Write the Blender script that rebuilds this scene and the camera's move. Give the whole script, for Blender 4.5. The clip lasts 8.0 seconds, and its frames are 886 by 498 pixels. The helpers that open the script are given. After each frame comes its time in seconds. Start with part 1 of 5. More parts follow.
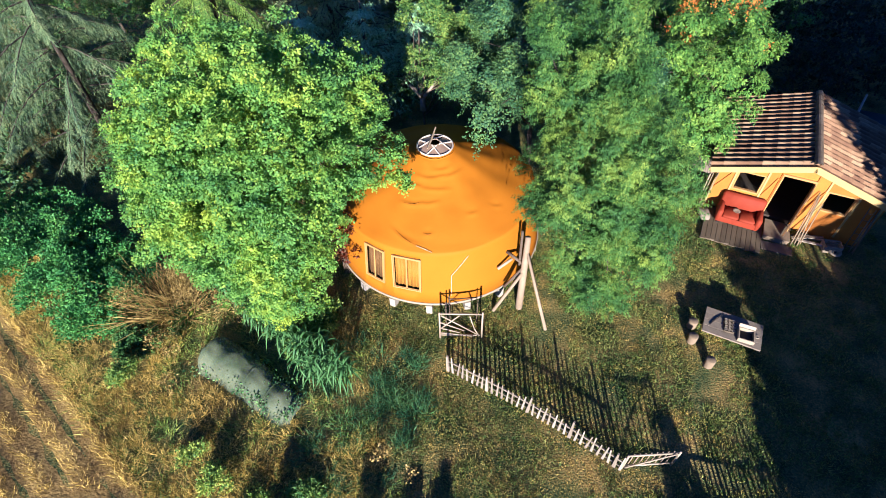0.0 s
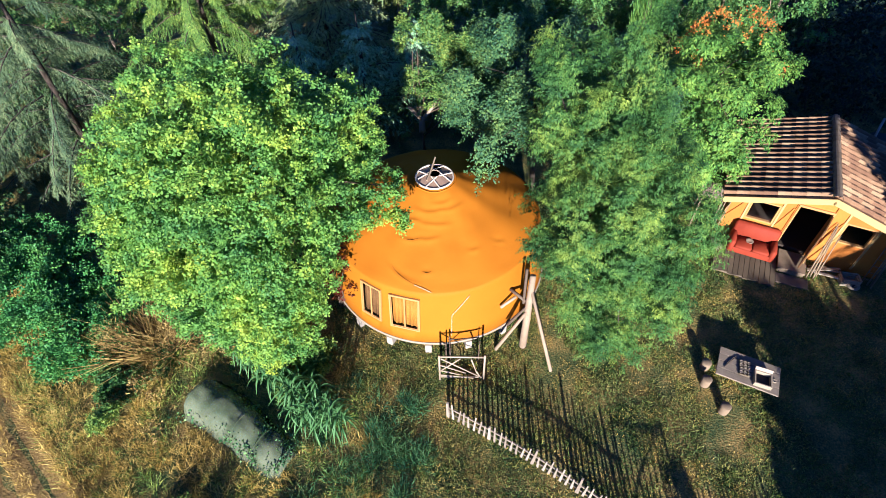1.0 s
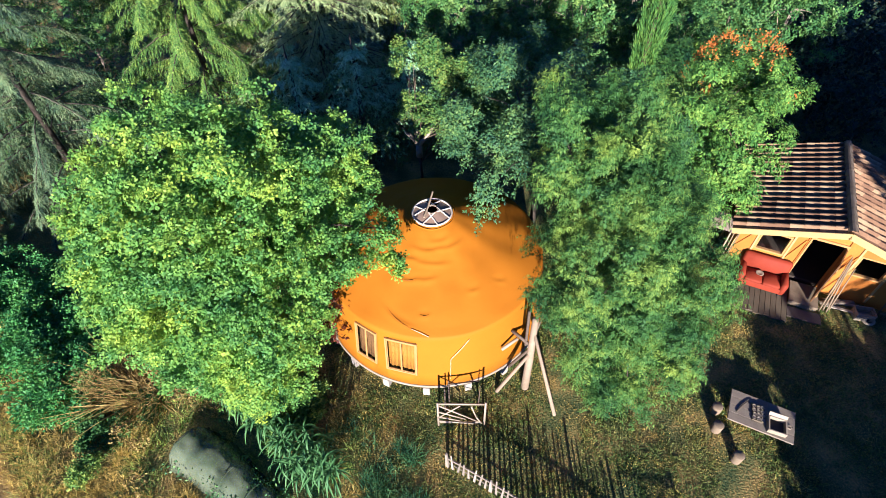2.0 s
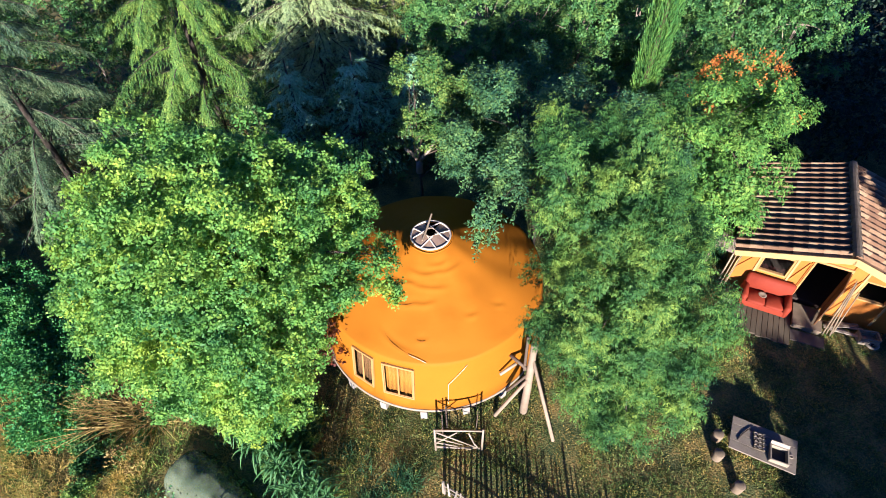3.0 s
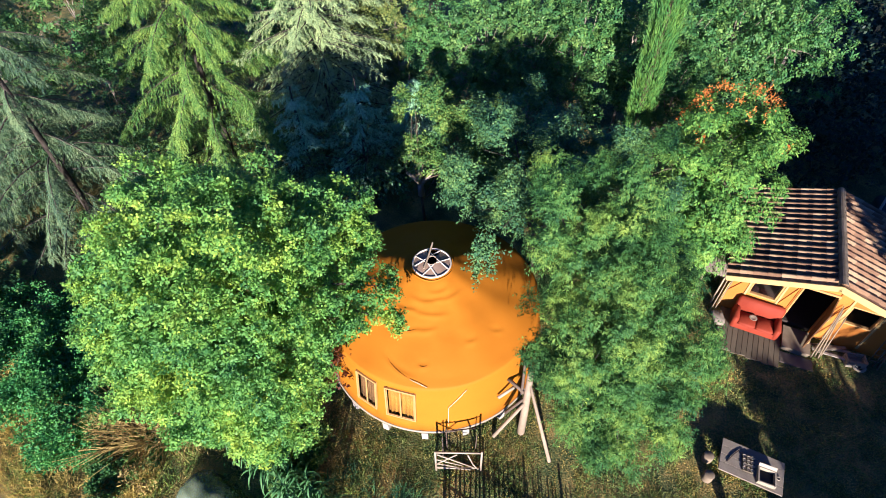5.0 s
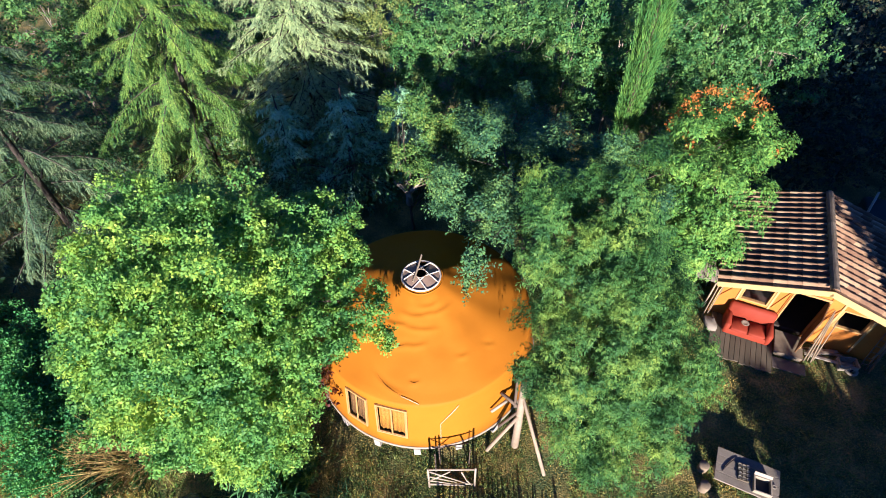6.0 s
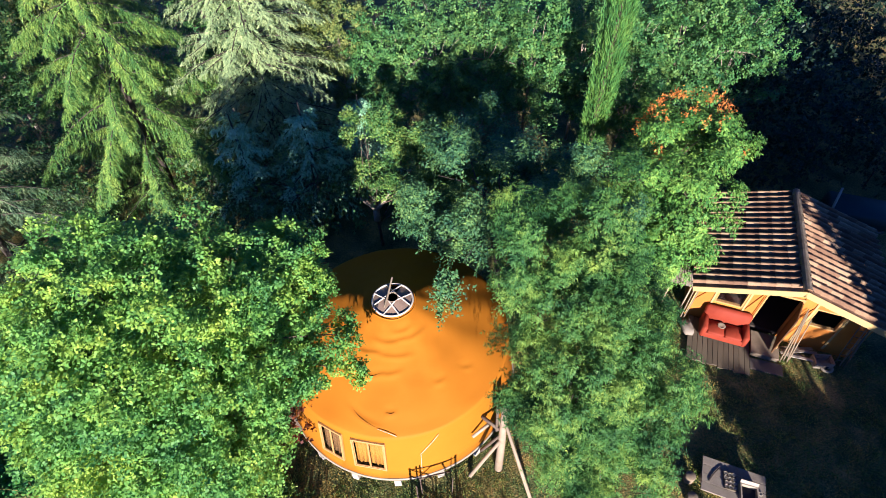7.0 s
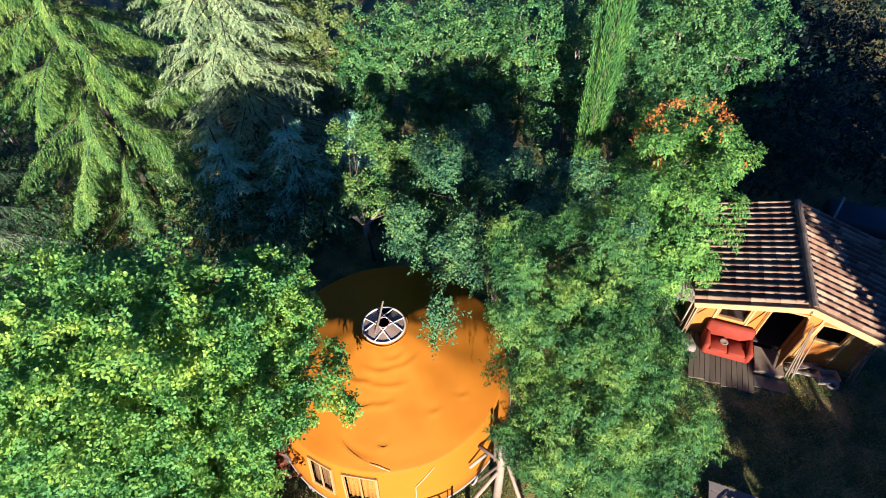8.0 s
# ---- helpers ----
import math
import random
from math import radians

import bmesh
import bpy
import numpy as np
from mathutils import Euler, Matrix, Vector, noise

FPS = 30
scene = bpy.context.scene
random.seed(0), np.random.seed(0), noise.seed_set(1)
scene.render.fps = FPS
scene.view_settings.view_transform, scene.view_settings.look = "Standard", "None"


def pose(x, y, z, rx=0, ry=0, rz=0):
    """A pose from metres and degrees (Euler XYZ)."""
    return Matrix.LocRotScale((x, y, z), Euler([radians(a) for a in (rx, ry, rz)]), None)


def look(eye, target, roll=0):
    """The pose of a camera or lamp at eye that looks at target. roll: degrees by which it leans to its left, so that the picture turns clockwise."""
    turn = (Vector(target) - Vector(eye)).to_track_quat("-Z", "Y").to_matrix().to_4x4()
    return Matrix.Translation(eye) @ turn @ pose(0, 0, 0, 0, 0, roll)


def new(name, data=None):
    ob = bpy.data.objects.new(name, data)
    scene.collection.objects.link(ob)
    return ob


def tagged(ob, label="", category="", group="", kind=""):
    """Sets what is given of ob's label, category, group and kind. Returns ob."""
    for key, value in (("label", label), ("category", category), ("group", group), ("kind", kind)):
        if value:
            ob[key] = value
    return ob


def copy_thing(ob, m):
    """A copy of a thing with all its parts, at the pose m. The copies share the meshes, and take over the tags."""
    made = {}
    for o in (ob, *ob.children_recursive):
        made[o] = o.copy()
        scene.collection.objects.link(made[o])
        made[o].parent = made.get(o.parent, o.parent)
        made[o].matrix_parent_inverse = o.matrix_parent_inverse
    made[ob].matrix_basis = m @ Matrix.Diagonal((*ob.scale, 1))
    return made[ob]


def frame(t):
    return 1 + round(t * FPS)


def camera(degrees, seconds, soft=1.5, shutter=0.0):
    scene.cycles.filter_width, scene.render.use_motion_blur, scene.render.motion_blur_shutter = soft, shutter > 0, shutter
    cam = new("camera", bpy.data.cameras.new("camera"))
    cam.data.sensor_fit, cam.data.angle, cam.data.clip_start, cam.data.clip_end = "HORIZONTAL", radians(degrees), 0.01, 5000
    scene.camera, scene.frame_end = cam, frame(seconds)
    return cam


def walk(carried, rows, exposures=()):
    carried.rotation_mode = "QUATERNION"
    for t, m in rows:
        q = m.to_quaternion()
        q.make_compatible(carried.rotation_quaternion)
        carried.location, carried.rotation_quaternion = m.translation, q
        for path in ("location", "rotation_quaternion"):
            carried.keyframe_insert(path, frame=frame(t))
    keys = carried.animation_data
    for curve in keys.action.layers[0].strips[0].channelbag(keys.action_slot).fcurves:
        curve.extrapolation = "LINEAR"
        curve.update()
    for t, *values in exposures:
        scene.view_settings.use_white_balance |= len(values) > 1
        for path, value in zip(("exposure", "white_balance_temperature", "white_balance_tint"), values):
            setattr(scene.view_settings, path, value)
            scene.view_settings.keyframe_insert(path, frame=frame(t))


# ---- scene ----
cam = camera(80.8, 8.0, soft=0.4)
PATH = [
    (0, (0.114, 0.13, 13.829), (0.078, 1.483, 12.357), -1.7),
    (0.5, (0.104, 0.741, 13.836), (0.068, 2.094, 12.363), -1.7),
    (1, (0.095, 1.48, 13.961), (0.061, 2.834, 12.491), -1.6),
    (1.5, (0.107, 2.173, 14.085), (0.074, 3.529, 12.616), -1.6),
    (1.7, (0.08, 2.417, 14.115), (0.053, 3.775, 12.648), -1.6),
    (2.8, (0.274, 3.282, 14.458), (0.23, 4.637, 12.987), -1.9),
    (3, (0.254, 3.325, 14.525), (0.212, 4.682, 13.057), -1.7),
    (3.5, (0.239, 3.409, 14.777), (0.195, 4.766, 13.309), -1.7),
    (4, (0.266, 3.443, 15.045), (0.219, 4.802, 13.578), -1.7),
    (4.5, (0.276, 3.441, 15.346), (0.23, 4.804, 13.883), -1.7),
    (4.7, (0.282, 3.443, 15.41), (0.236, 4.806, 13.947), -1.7),
    (5.8, (0.271, 3.765, 15.484), (0.236, 5.132, 14.024), -1.6),
    (6, (0.316, 3.893, 15.486), (0.307, 5.259, 14.025), -1.6),
    (6.5, (0.363, 4.268, 15.457), (0.431, 5.634, 13.998), -1.3),
    (7, (0.4, 4.687, 15.432), (0.496, 6.051, 13.972), -1.3),
    (7.5, (0.436, 5.1, 15.377), (0.547, 6.464, 13.919), -1.3),
    (8, (0.471, 5.547, 15.347), (0.595, 6.908, 13.888), -1.2),
]
walk(cam, [(t, look(eye, target, roll)) for t, eye, target, roll in PATH],
     exposures=[(0.0, 1.97, 5600, 26), (8.0, 1.97, 5600, 26)])

# ---- light ----
SUN_ELEV, SUN_AZ = 15.5, 1.0          # degrees; azimuth: how far the light drifts to +x as it runs towards +y
world = bpy.data.worlds.new("sky_world")
scene.world = world
world.use_nodes = True
wn = world.node_tree.nodes
sky = wn.new("ShaderNodeTexSky")
sky.sky_type, sky.sun_disc = "NISHITA", False
sky.ozone_density, sky.dust_density = 4.0, 0.2
sky.sun_elevation, sky.sun_rotation = radians(SUN_ELEV), radians(180 + SUN_AZ)
wn["Background"].inputs["Strength"].default_value = 0.024
cool = wn.new("ShaderNodeMix")
cool.data_type, cool.blend_type = "RGBA", "MULTIPLY"
cool.inputs[0].default_value, cool.inputs[7].default_value = 1.0, (0.45, 1.0, 2.15, 1)
world.node_tree.links.new(sky.outputs["Color"], cool.inputs[6])
world.node_tree.links.new(cool.outputs[2], wn["Background"].inputs["Color"])
sun_data = bpy.data.lights.new("sun", "SUN")
sun_data.energy, sun_data.angle, sun_data.color = 5.0, radians(0.6), (1.0, 0.90, 0.72)
sun = new("sun", sun_data)
_e, _a = radians(SUN_ELEV), radians(SUN_AZ)
sun.matrix_world = look((0, 0, 40), (math.cos(_e) * math.sin(_a), math.cos(_e) * math.cos(_a), 40 - math.sin(_e)))


# ---- materials ----
def material(name, stops, rough=0.8, scale=3.0, fine=40.0, bump=0.3, metal=0.0, island=0.0, objvar=0.0, translucent=0.0, dist=0.01, spec=0.3):
    """Procedural surface: a colour ramp over two noises, with islands or objects varied, and fine relief."""
    m = bpy.data.materials.new(name)
    m.use_nodes = True
    nt = m.node_tree
    nodes, link = nt.nodes, nt.links.new
    b = nodes["Principled BSDF"]
    b.inputs["Roughness"].default_value, b.inputs["Metallic"].default_value = rough, metal
    b.inputs["Specular IOR Level"].default_value = spec
    co = nodes.new("ShaderNodeTexCoord")
    big, small = nodes.new("ShaderNodeTexNoise"), nodes.new("ShaderNodeTexNoise")
    big.inputs["Scale"].default_value, small.inputs["Scale"].default_value = scale, fine
    big.inputs["Detail"].default_value, small.inputs["Detail"].default_value = 4.0, 3.0
    link(co.outputs["Object"], big.inputs["Vector"])
    link(co.outputs["Object"], small.inputs["Vector"])
    mix = nodes.new("ShaderNodeMath")
    mix.operation = "MULTIPLY_ADD"
    mix.inputs[1].default_value = 0.45
    link(small.outputs["Fac"], mix.inputs[0])
    half = nodes.new("ShaderNodeMath")
    half.operation = "MULTIPLY"
    half.inputs[1].default_value = 0.55
    link(big.outputs["Fac"], half.inputs[0])
    link(half.outputs[0], mix.inputs[2])
    last = mix.outputs[0]
    for amount, socket in ((island, "Random Per Island"), (objvar, "Random")):
        if amount:
            src = nodes.new("ShaderNodeNewGeometry" if socket == "Random Per Island" else "ShaderNodeObjectInfo")
            v = nodes.new("ShaderNodeMix")
            v.inputs[0].default_value = amount
            link(last, v.inputs[2])
            link(src.outputs[socket], v.inputs[3])
            last = v.outputs[0]
    ramp = nodes.new("ShaderNodeValToRGB")
    el = ramp.color_ramp.elements
    while len(el) < len(stops):
        el.new(0.5)
    for e, (p, c) in zip(el, stops):
        e.position, e.color = p, (*c, 1)
    link(last, ramp.inputs[0])
    link(ramp.outputs[0], b.inputs["Base Color"])
    if bump:
        bm_ = nodes.new("ShaderNodeBump")
        bm_.inputs["Strength"].default_value, bm_.inputs["Distance"].default_value = bump, dist
        link(small.outputs["Fac"], bm_.inputs["Height"])
        link(bm_.outputs[0], b.inputs["Normal"])
    if translucent:
        tr = nodes.new("ShaderNodeBsdfTranslucent")
        link(ramp.outputs[0], tr.inputs["Color"])
        ms = nodes.new("ShaderNodeMixShader")
        ms.inputs[0].default_value = translucent
        link(b.outputs[0], ms.inputs[1])
        link(tr.outputs[0], ms.inputs[2])
        link(ms.outputs[0], nodes["Material Output"].inputs["Surface"])
    return m


def leafy(name, dark, mid, light, rough=0.5, translucent=0.28, scale=1.1, island=0.2, spec=0.16):
    return material(name, [(0.34, dark), (0.5, mid), (0.67, light)], rough, scale, 2.8, 0.0, island=island, translucent=translucent, spec=spec)


def netting_material():
    """Fine crop net: grey green threads with light passing between them, dirtier in places."""
    m = bpy.data.materials.new("crop_net")
    m.use_nodes = True
    nodes, link = m.node_tree.nodes, m.node_tree.links.new
    b = nodes["Principled BSDF"]
    b.inputs["Roughness"].default_value = 0.7
    co, dirt, ramp = nodes.new("ShaderNodeTexCoord"), nodes.new("ShaderNodeTexNoise"), nodes.new("ShaderNodeValToRGB")
    dirt.inputs["Scale"].default_value, dirt.inputs["Detail"].default_value = 2.2, 6.0
    link(co.outputs["Object"], dirt.inputs["Vector"])
    link(dirt.outputs["Fac"], ramp.inputs[0])
    el = ramp.color_ramp.elements
    el[0].position, el[0].color, el[1].position, el[1].color = 0.35, (0.09, 0.135, 0.07, 1), 0.65, (0.17, 0.21, 0.125, 1)
    link(ramp.outputs[0], b.inputs["Base Color"])
    clear_, tr, cloth, both = (nodes.new("ShaderNode" + k) for k in ("BsdfTransparent", "BsdfTranslucent", "MixShader", "MixShader"))
    link(ramp.outputs[0], tr.inputs["Color"])
    cloth.inputs[0].default_value, both.inputs[0].default_value = 0.3, 0.4
    link(b.outputs[0], cloth.inputs[1])
    link(tr.outputs[0], cloth.inputs[2])
    link(cloth.outputs[0], both.inputs[1])
    link(clear_.outputs[0], both.inputs[2])
    link(both.outputs[0], nodes["Material Output"].inputs["Surface"])
    return m


M_maple = leafy("maple_leaf", (0.045, 0.17, 0.055), (0.13, 0.3, 0.055), (0.4, 0.52, 0.062), translucent=0.45, scale=0.8, island=0.07)
M_pear = leafy("willow_leaf", (0.016, 0.066, 0.025), (0.056, 0.15, 0.032), (0.23, 0.33, 0.05), scale=0.9, island=0.1, spec=0.1)
M_dark = leafy("dark_leaf", (0.014, 0.056, 0.03), (0.042, 0.112, 0.036), (0.135, 0.235, 0.055))
M_sumac = leafy("sumac_leaf", (0.035, 0.125, 0.032), (0.09, 0.225, 0.04), (0.22, 0.36, 0.06), spec=0.1)
M_pearleaf = leafy("pear_leaf", (0.02, 0.085, 0.028), (0.07, 0.165, 0.036), (0.24, 0.32, 0.06))
M_wood_a = leafy("wood_leaf", (0.02, 0.08, 0.032), (0.06, 0.155, 0.04), (0.18, 0.29, 0.065), scale=0.6, island=0.12)
M_wood_b = leafy("yellowing_leaf", (0.035, 0.08, 0.03), (0.1, 0.145, 0.035), (0.22, 0.24, 0.06), scale=0.6)
M_flower = leafy("orange_bloom", (0.3, 0.08, 0.018), (0.45, 0.16, 0.03), (0.52, 0.26, 0.05))
M_cedar = leafy("cedar_needles", (0.026, 0.09, 0.026), (0.09, 0.19, 0.036), (0.25, 0.345, 0.06), translucent=0.2)
M_silver = leafy("silver_needles", (0.09, 0.15, 0.07), (0.205, 0.285, 0.115), (0.34, 0.42, 0.16), translucent=0.15)
# fir needles in shade: the blue skylight is put into this bright teal
M_skylit_fir = leafy("skylit_fir_needles", (0.1, 0.26, 0.13), (0.24, 0.48, 0.24), (0.4, 0.62, 0.36), translucent=0.12)
M_plum = leafy("plum_leaf", (0.018, 0.072, 0.042), (0.056, 0.145, 0.052), (0.15, 0.26, 0.065), spec=0.12)
M_grey = leafy("grey_needles", (0.026, 0.062, 0.039), (0.078, 0.138, 0.061), (0.195, 0.250, 0.105), translucent=0.12)
M_cypress = leafy("cypress_scales", (0.0255, 0.105, 0.0288), (0.06, 0.165, 0.03213), (0.1365, 0.25, 0.0414), translucent=0.1)
M_shrub = leafy("shrub_leaf", (0.018, 0.08, 0.032), (0.05, 0.15, 0.038), (0.15, 0.27, 0.06), island=0.12)
# ordinary thicket leaves, near black: the deep shade is in the colour
M_shrub_shade = leafy("shaded_shrub_leaf", (0.005, 0.016, 0.011), (0.014, 0.034, 0.018), (0.035, 0.065, 0.03))
M_nettle = leafy("nettle_leaf", (0.024, 0.13, 0.04), (0.05, 0.21, 0.05), (0.12, 0.31, 0.06))
M_weedleaf = leafy("weed_leaf", (0.02, 0.085, 0.03), (0.06, 0.16, 0.04), (0.17, 0.27, 0.06))
M_lush = leafy("lush_leaf", (0.02, 0.09, 0.045), (0.055, 0.165, 0.06), (0.14, 0.27, 0.08))
M_reed = leafy("maize_leaf", (0.03, 0.11, 0.035), (0.07, 0.18, 0.055), (0.17, 0.28, 0.1))
M_red = leafy("red_vine_leaf", (0.06, 0.012, 0.006), (0.108, 0.03, 0.012), (0.156, 0.06, 0.018))
M_grass = leafy("lawn_blade", (0.02, 0.07, 0.016), (0.1, 0.165, 0.032), (0.32, 0.31, 0.08), scale=0.5, translucent=0.25, island=0.28)
M_weed = leafy("weed_blade", (0.0375, 0.125, 0.03125), (0.1375, 0.2612, 0.05225), (0.3881, 0.4744, 0.08625), scale=0.8, translucent=0.3, island=0.3)
M_straw = leafy("straw_blade", (0.255, 0.17, 0.034), (0.54, 0.395, 0.085), (0.8, 0.64, 0.19), scale=0.8, translucent=0.3, island=0.35)
M_brownbush = leafy("dead_twigs", (0.1, 0.07, 0.024), (0.26, 0.19, 0.056), (0.5, 0.38, 0.13), scale=0.8, translucent=0.2, island=0.3)
M_drylawn = leafy("dry_lawn_blade", (0.2, 0.15, 0.034), (0.43, 0.315, 0.066), (0.57, 0.43, 0.105), scale=0.6, translucent=0.25, island=0.26)
M_bark = material("bark", [(0.3, (0.036, 0.024, 0.015)), (0.7, (0.12, 0.09, 0.06))], 0.9, 2.0, 25.0, 0.8)
M_darkbark = material("dark_bark", [(0.3, (0.02, 0.016, 0.012)), (0.7, (0.06, 0.048, 0.034))], 0.9, 2.0, 25.0, 0.8)
M_palebark = material("pale_bark", [(0.3, (0.132, 0.108, 0.078)), (0.7, (0.252, 0.216, 0.162))], 0.9, 2.0, 25.0, 0.7)
M_ground = material("meadow_soil", [(0.38, (0.022, 0.05, 0.02)), (0.5, (0.1, 0.105, 0.036)), (0.62, (0.26, 0.18, 0.06))], 0.95, 0.9, 20.0, 1.0, dist=0.06, spec=0.05)
M_field = material("field_soil", [(0.3, (0.1, 0.065, 0.024)), (0.55, (0.2, 0.14, 0.048)), (0.75, (0.32, 0.235, 0.088))], 0.95, 0.8, 14.0, 0.9, dist=0.05, spec=0.05)
M_canvas = material("orange_canvas", [(0.25, (0.268, 0.091, 0.004)), (0.6, (0.303, 0.106, 0.005)), (0.85, (0.33, 0.12, 0.008))], 0.7, 0.9, 60.0, 0.15, dist=0.004, spec=0.08)
# canvas orange darkened for the shade along the roof folds
M_crease_shade = material("canvas_crease_shade", [(0.3, (0.19, 0.06, 0.006)), (0.7, (0.26, 0.086, 0.007))], 0.8, 4.0, 60.0, 0.2)
M_rope = material("pale_rope", [(0.3, (0.33, 0.288, 0.216)), (0.7, (0.45, 0.408, 0.33))], 0.8, 6.0, 80.0, 0.3)
M_white = material("white_paint", [(0.25, (0.18, 0.148, 0.098)), (0.7, (0.265, 0.225, 0.155))], 0.6, 3.0, 30.0, 0.2)
M_fence = material("weathered_picket", [(0.25, (0.14, 0.12, 0.085)), (0.7, (0.27, 0.235, 0.175))], 0.85, 3.0, 40.0, 0.4, objvar=0.4)
M_wood = material("golden_timber", [(0.2, (0.24, 0.077, 0.008)), (0.5, (0.345, 0.123, 0.014)), (0.8, (0.43, 0.178, 0.027))], 0.6, 1.5, 22.0, 0.3, objvar=0.35)
M_frame = material("window_timber", [(0.2, (0.25, 0.13, 0.035)), (0.8, (0.36, 0.2, 0.065))], 0.6, 2.0, 30.0, 0.25)
M_greywood = material("grey_planks", [(0.2, (0.066, 0.051, 0.036)), (0.8, (0.162, 0.132, 0.099))], 0.85, 2.0, 30.0, 0.5, objvar=0.4)
M_deck = material("dark_deck_planks", [(0.2, (0.06, 0.048, 0.028)), (0.8, (0.125, 0.1, 0.06))], 0.85, 2.0, 30.0, 0.5, objvar=0.4)
M_doorwood = material("brown_door_planks", [(0.2, (0.075, 0.035, 0.012)), (0.8, (0.15, 0.075, 0.025))], 0.7, 2.0, 30.0, 0.4, objvar=0.4)
M_cloth = material("grey_cloth", [(0.2, (0.12, 0.1, 0.075)), (0.8, (0.2, 0.175, 0.13))], 0.9, 3.0, 50.0, 0.4)
M_pole = material("peeled_pole", [(0.2, (0.15, 0.11, 0.065)), (0.8, (0.27, 0.215, 0.145))], 0.8, 3.0, 30.0, 0.4)
M_fascia = material("cream_fascia", [(0.2, (0.27, 0.18, 0.06)), (0.8, (0.37, 0.265, 0.1))], 0.7, 2.0, 30.0, 0.2)
M_tile = material("clay_tile", [(0.2, (0.075, 0.036, 0.018)), (0.5, (0.15, 0.086, 0.043)), (0.8, (0.27, 0.185, 0.1))], 0.85, 3.0, 30.0, 0.4, objvar=0.4)
M_ridge = material("lichen_ridge_tile", [(0.2, (0.16, 0.12, 0.075)), (0.8, (0.34, 0.28, 0.19))], 0.9, 5.0, 30.0, 0.5, objvar=0.3)
M_sofa = material("red_leather", [(0.2, (0.14, 0.018, 0.008)), (0.8, (0.205, 0.034, 0.014))], 0.7, 3.0, 60.0, 0.25, spec=0.12)
M_net = netting_material()
M_stone = material("grey_slab", [(0.2, (0.1, 0.08, 0.055)), (0.8, (0.21, 0.18, 0.13))], 0.8, 2.5, 40.0, 0.4)
M_log = material("cut_log", [(0.2, (0.106, 0.0768, 0.0432)), (0.8, (0.202, 0.158, 0.101))], 0.85, 4.0, 40.0, 0.4)
M_block = material("concrete_block", [(0.2, (0.2, 0.18, 0.14)), (0.8, (0.3, 0.275, 0.22))], 0.9, 4.0, 40.0, 0.4)
# near black, the unlit inside of the hut given as a colour
M_inside_shade = material("inside_shade", [(0.2, (0.018, 0.0132, 0.0096)), (0.8, (0.036, 0.027, 0.018))], 0.9, 2.0, 20.0, 0.2)
M_black = material("black_rubber", [(0.2, (0.0072, 0.0072, 0.0072)), (0.8, (0.018, 0.018, 0.018))], 0.7, 4.0, 40.0, 0.3)
M_blue = material("blue_tarp", [(0.2, (0.006, 0.02, 0.017)), (0.8, (0.014, 0.034, 0.028))], 0.6, 2.0, 20.0, 0.4)
M_curtain = material("yellow_curtain", [(0.2, (0.25, 0.105, 0.009)), (0.8, (0.32, 0.14, 0.014))], 0.8, 4.0, 40.0, 0.3)
M_film = material("crown_cover", [(0.2, (0.15, 0.1, 0.065)), (0.8, (0.24, 0.17, 0.12))], 0.4, 3.0, 20.0, 0.1)


def glass_material():
    """Thin clear pane: light passes straight through, with a faint mirror gloss."""
    m = bpy.data.materials.new("window_glass")
    m.use_nodes = True
    nodes, link = m.node_tree.nodes, m.node_tree.links.new
    clear_, gloss, both = (nodes.new("ShaderNode" + k) for k in ("BsdfTransparent", "BsdfGlossy", "MixShader"))
    both.inputs[0].default_value = 0.05
    clear_.inputs["Color"].default_value = (0.95, 0.97, 0.96, 1)
    gloss.inputs["Roughness"].default_value = 0.02
    link(clear_.outputs[0], both.inputs[1])
    link(gloss.outputs[0], both.inputs[2])
    link(both.outputs[0], nodes["Material Output"].inputs["Surface"])
    return m


M_browncloth = material("brown_curtain", [(0.2, (0.09, 0.042, 0.012)), (0.8, (0.14, 0.07, 0.02))], 0.8, 4.0, 40.0, 0.3)
M_glass = glass_material()


# ---- mesh helpers ----
def part(name, bm, mat, parent=None, label="", smooth=False):
    """Link a bmesh as one mesh object under a thing or part."""
    me = bpy.data.meshes.new(name)
    bm.normal_update()
    bm.to_mesh(me)
    bm.free()
    me.materials.append(mat)
    if smooth:
        me.shade_smooth()
    ob = new(name, me)
    if parent:
        ob.parent = parent
    if label:
        tagged(ob, label)
    return ob


def thing(name, m, label, category, group="", kind=""):
    ob = new(name)
    ob.matrix_basis = m
    return tagged(ob, label, category, group, kind)


def box(bm, lo, hi, bevel=0.0, m=None):
    lo, hi = Vector(lo), Vector(hi)
    made = bmesh.ops.create_cube(bm, size=1.0, matrix=Matrix.Translation((lo + hi) / 2) @ Matrix.Diagonal((*(hi - lo), 1)))
    vs = made["verts"]
    if bevel:
        es = list({e for v in vs for e in v.link_edges})
        vs = list({v for f in bmesh.ops.bevel(bm, geom=es, offset=bevel, segments=1, affect="EDGES", profile=0.5)["faces"] for v in f.verts} | {v for v in vs if v.is_valid})
    if m is not None:
        bmesh.ops.transform(bm, matrix=m, verts=vs)
    return bm


def boxpart(name, lo, hi, mat, parent, label="", bevel=0.008, m=None):
    return part(name, box(bmesh.new(), lo, hi, bevel, m), mat, parent, label)


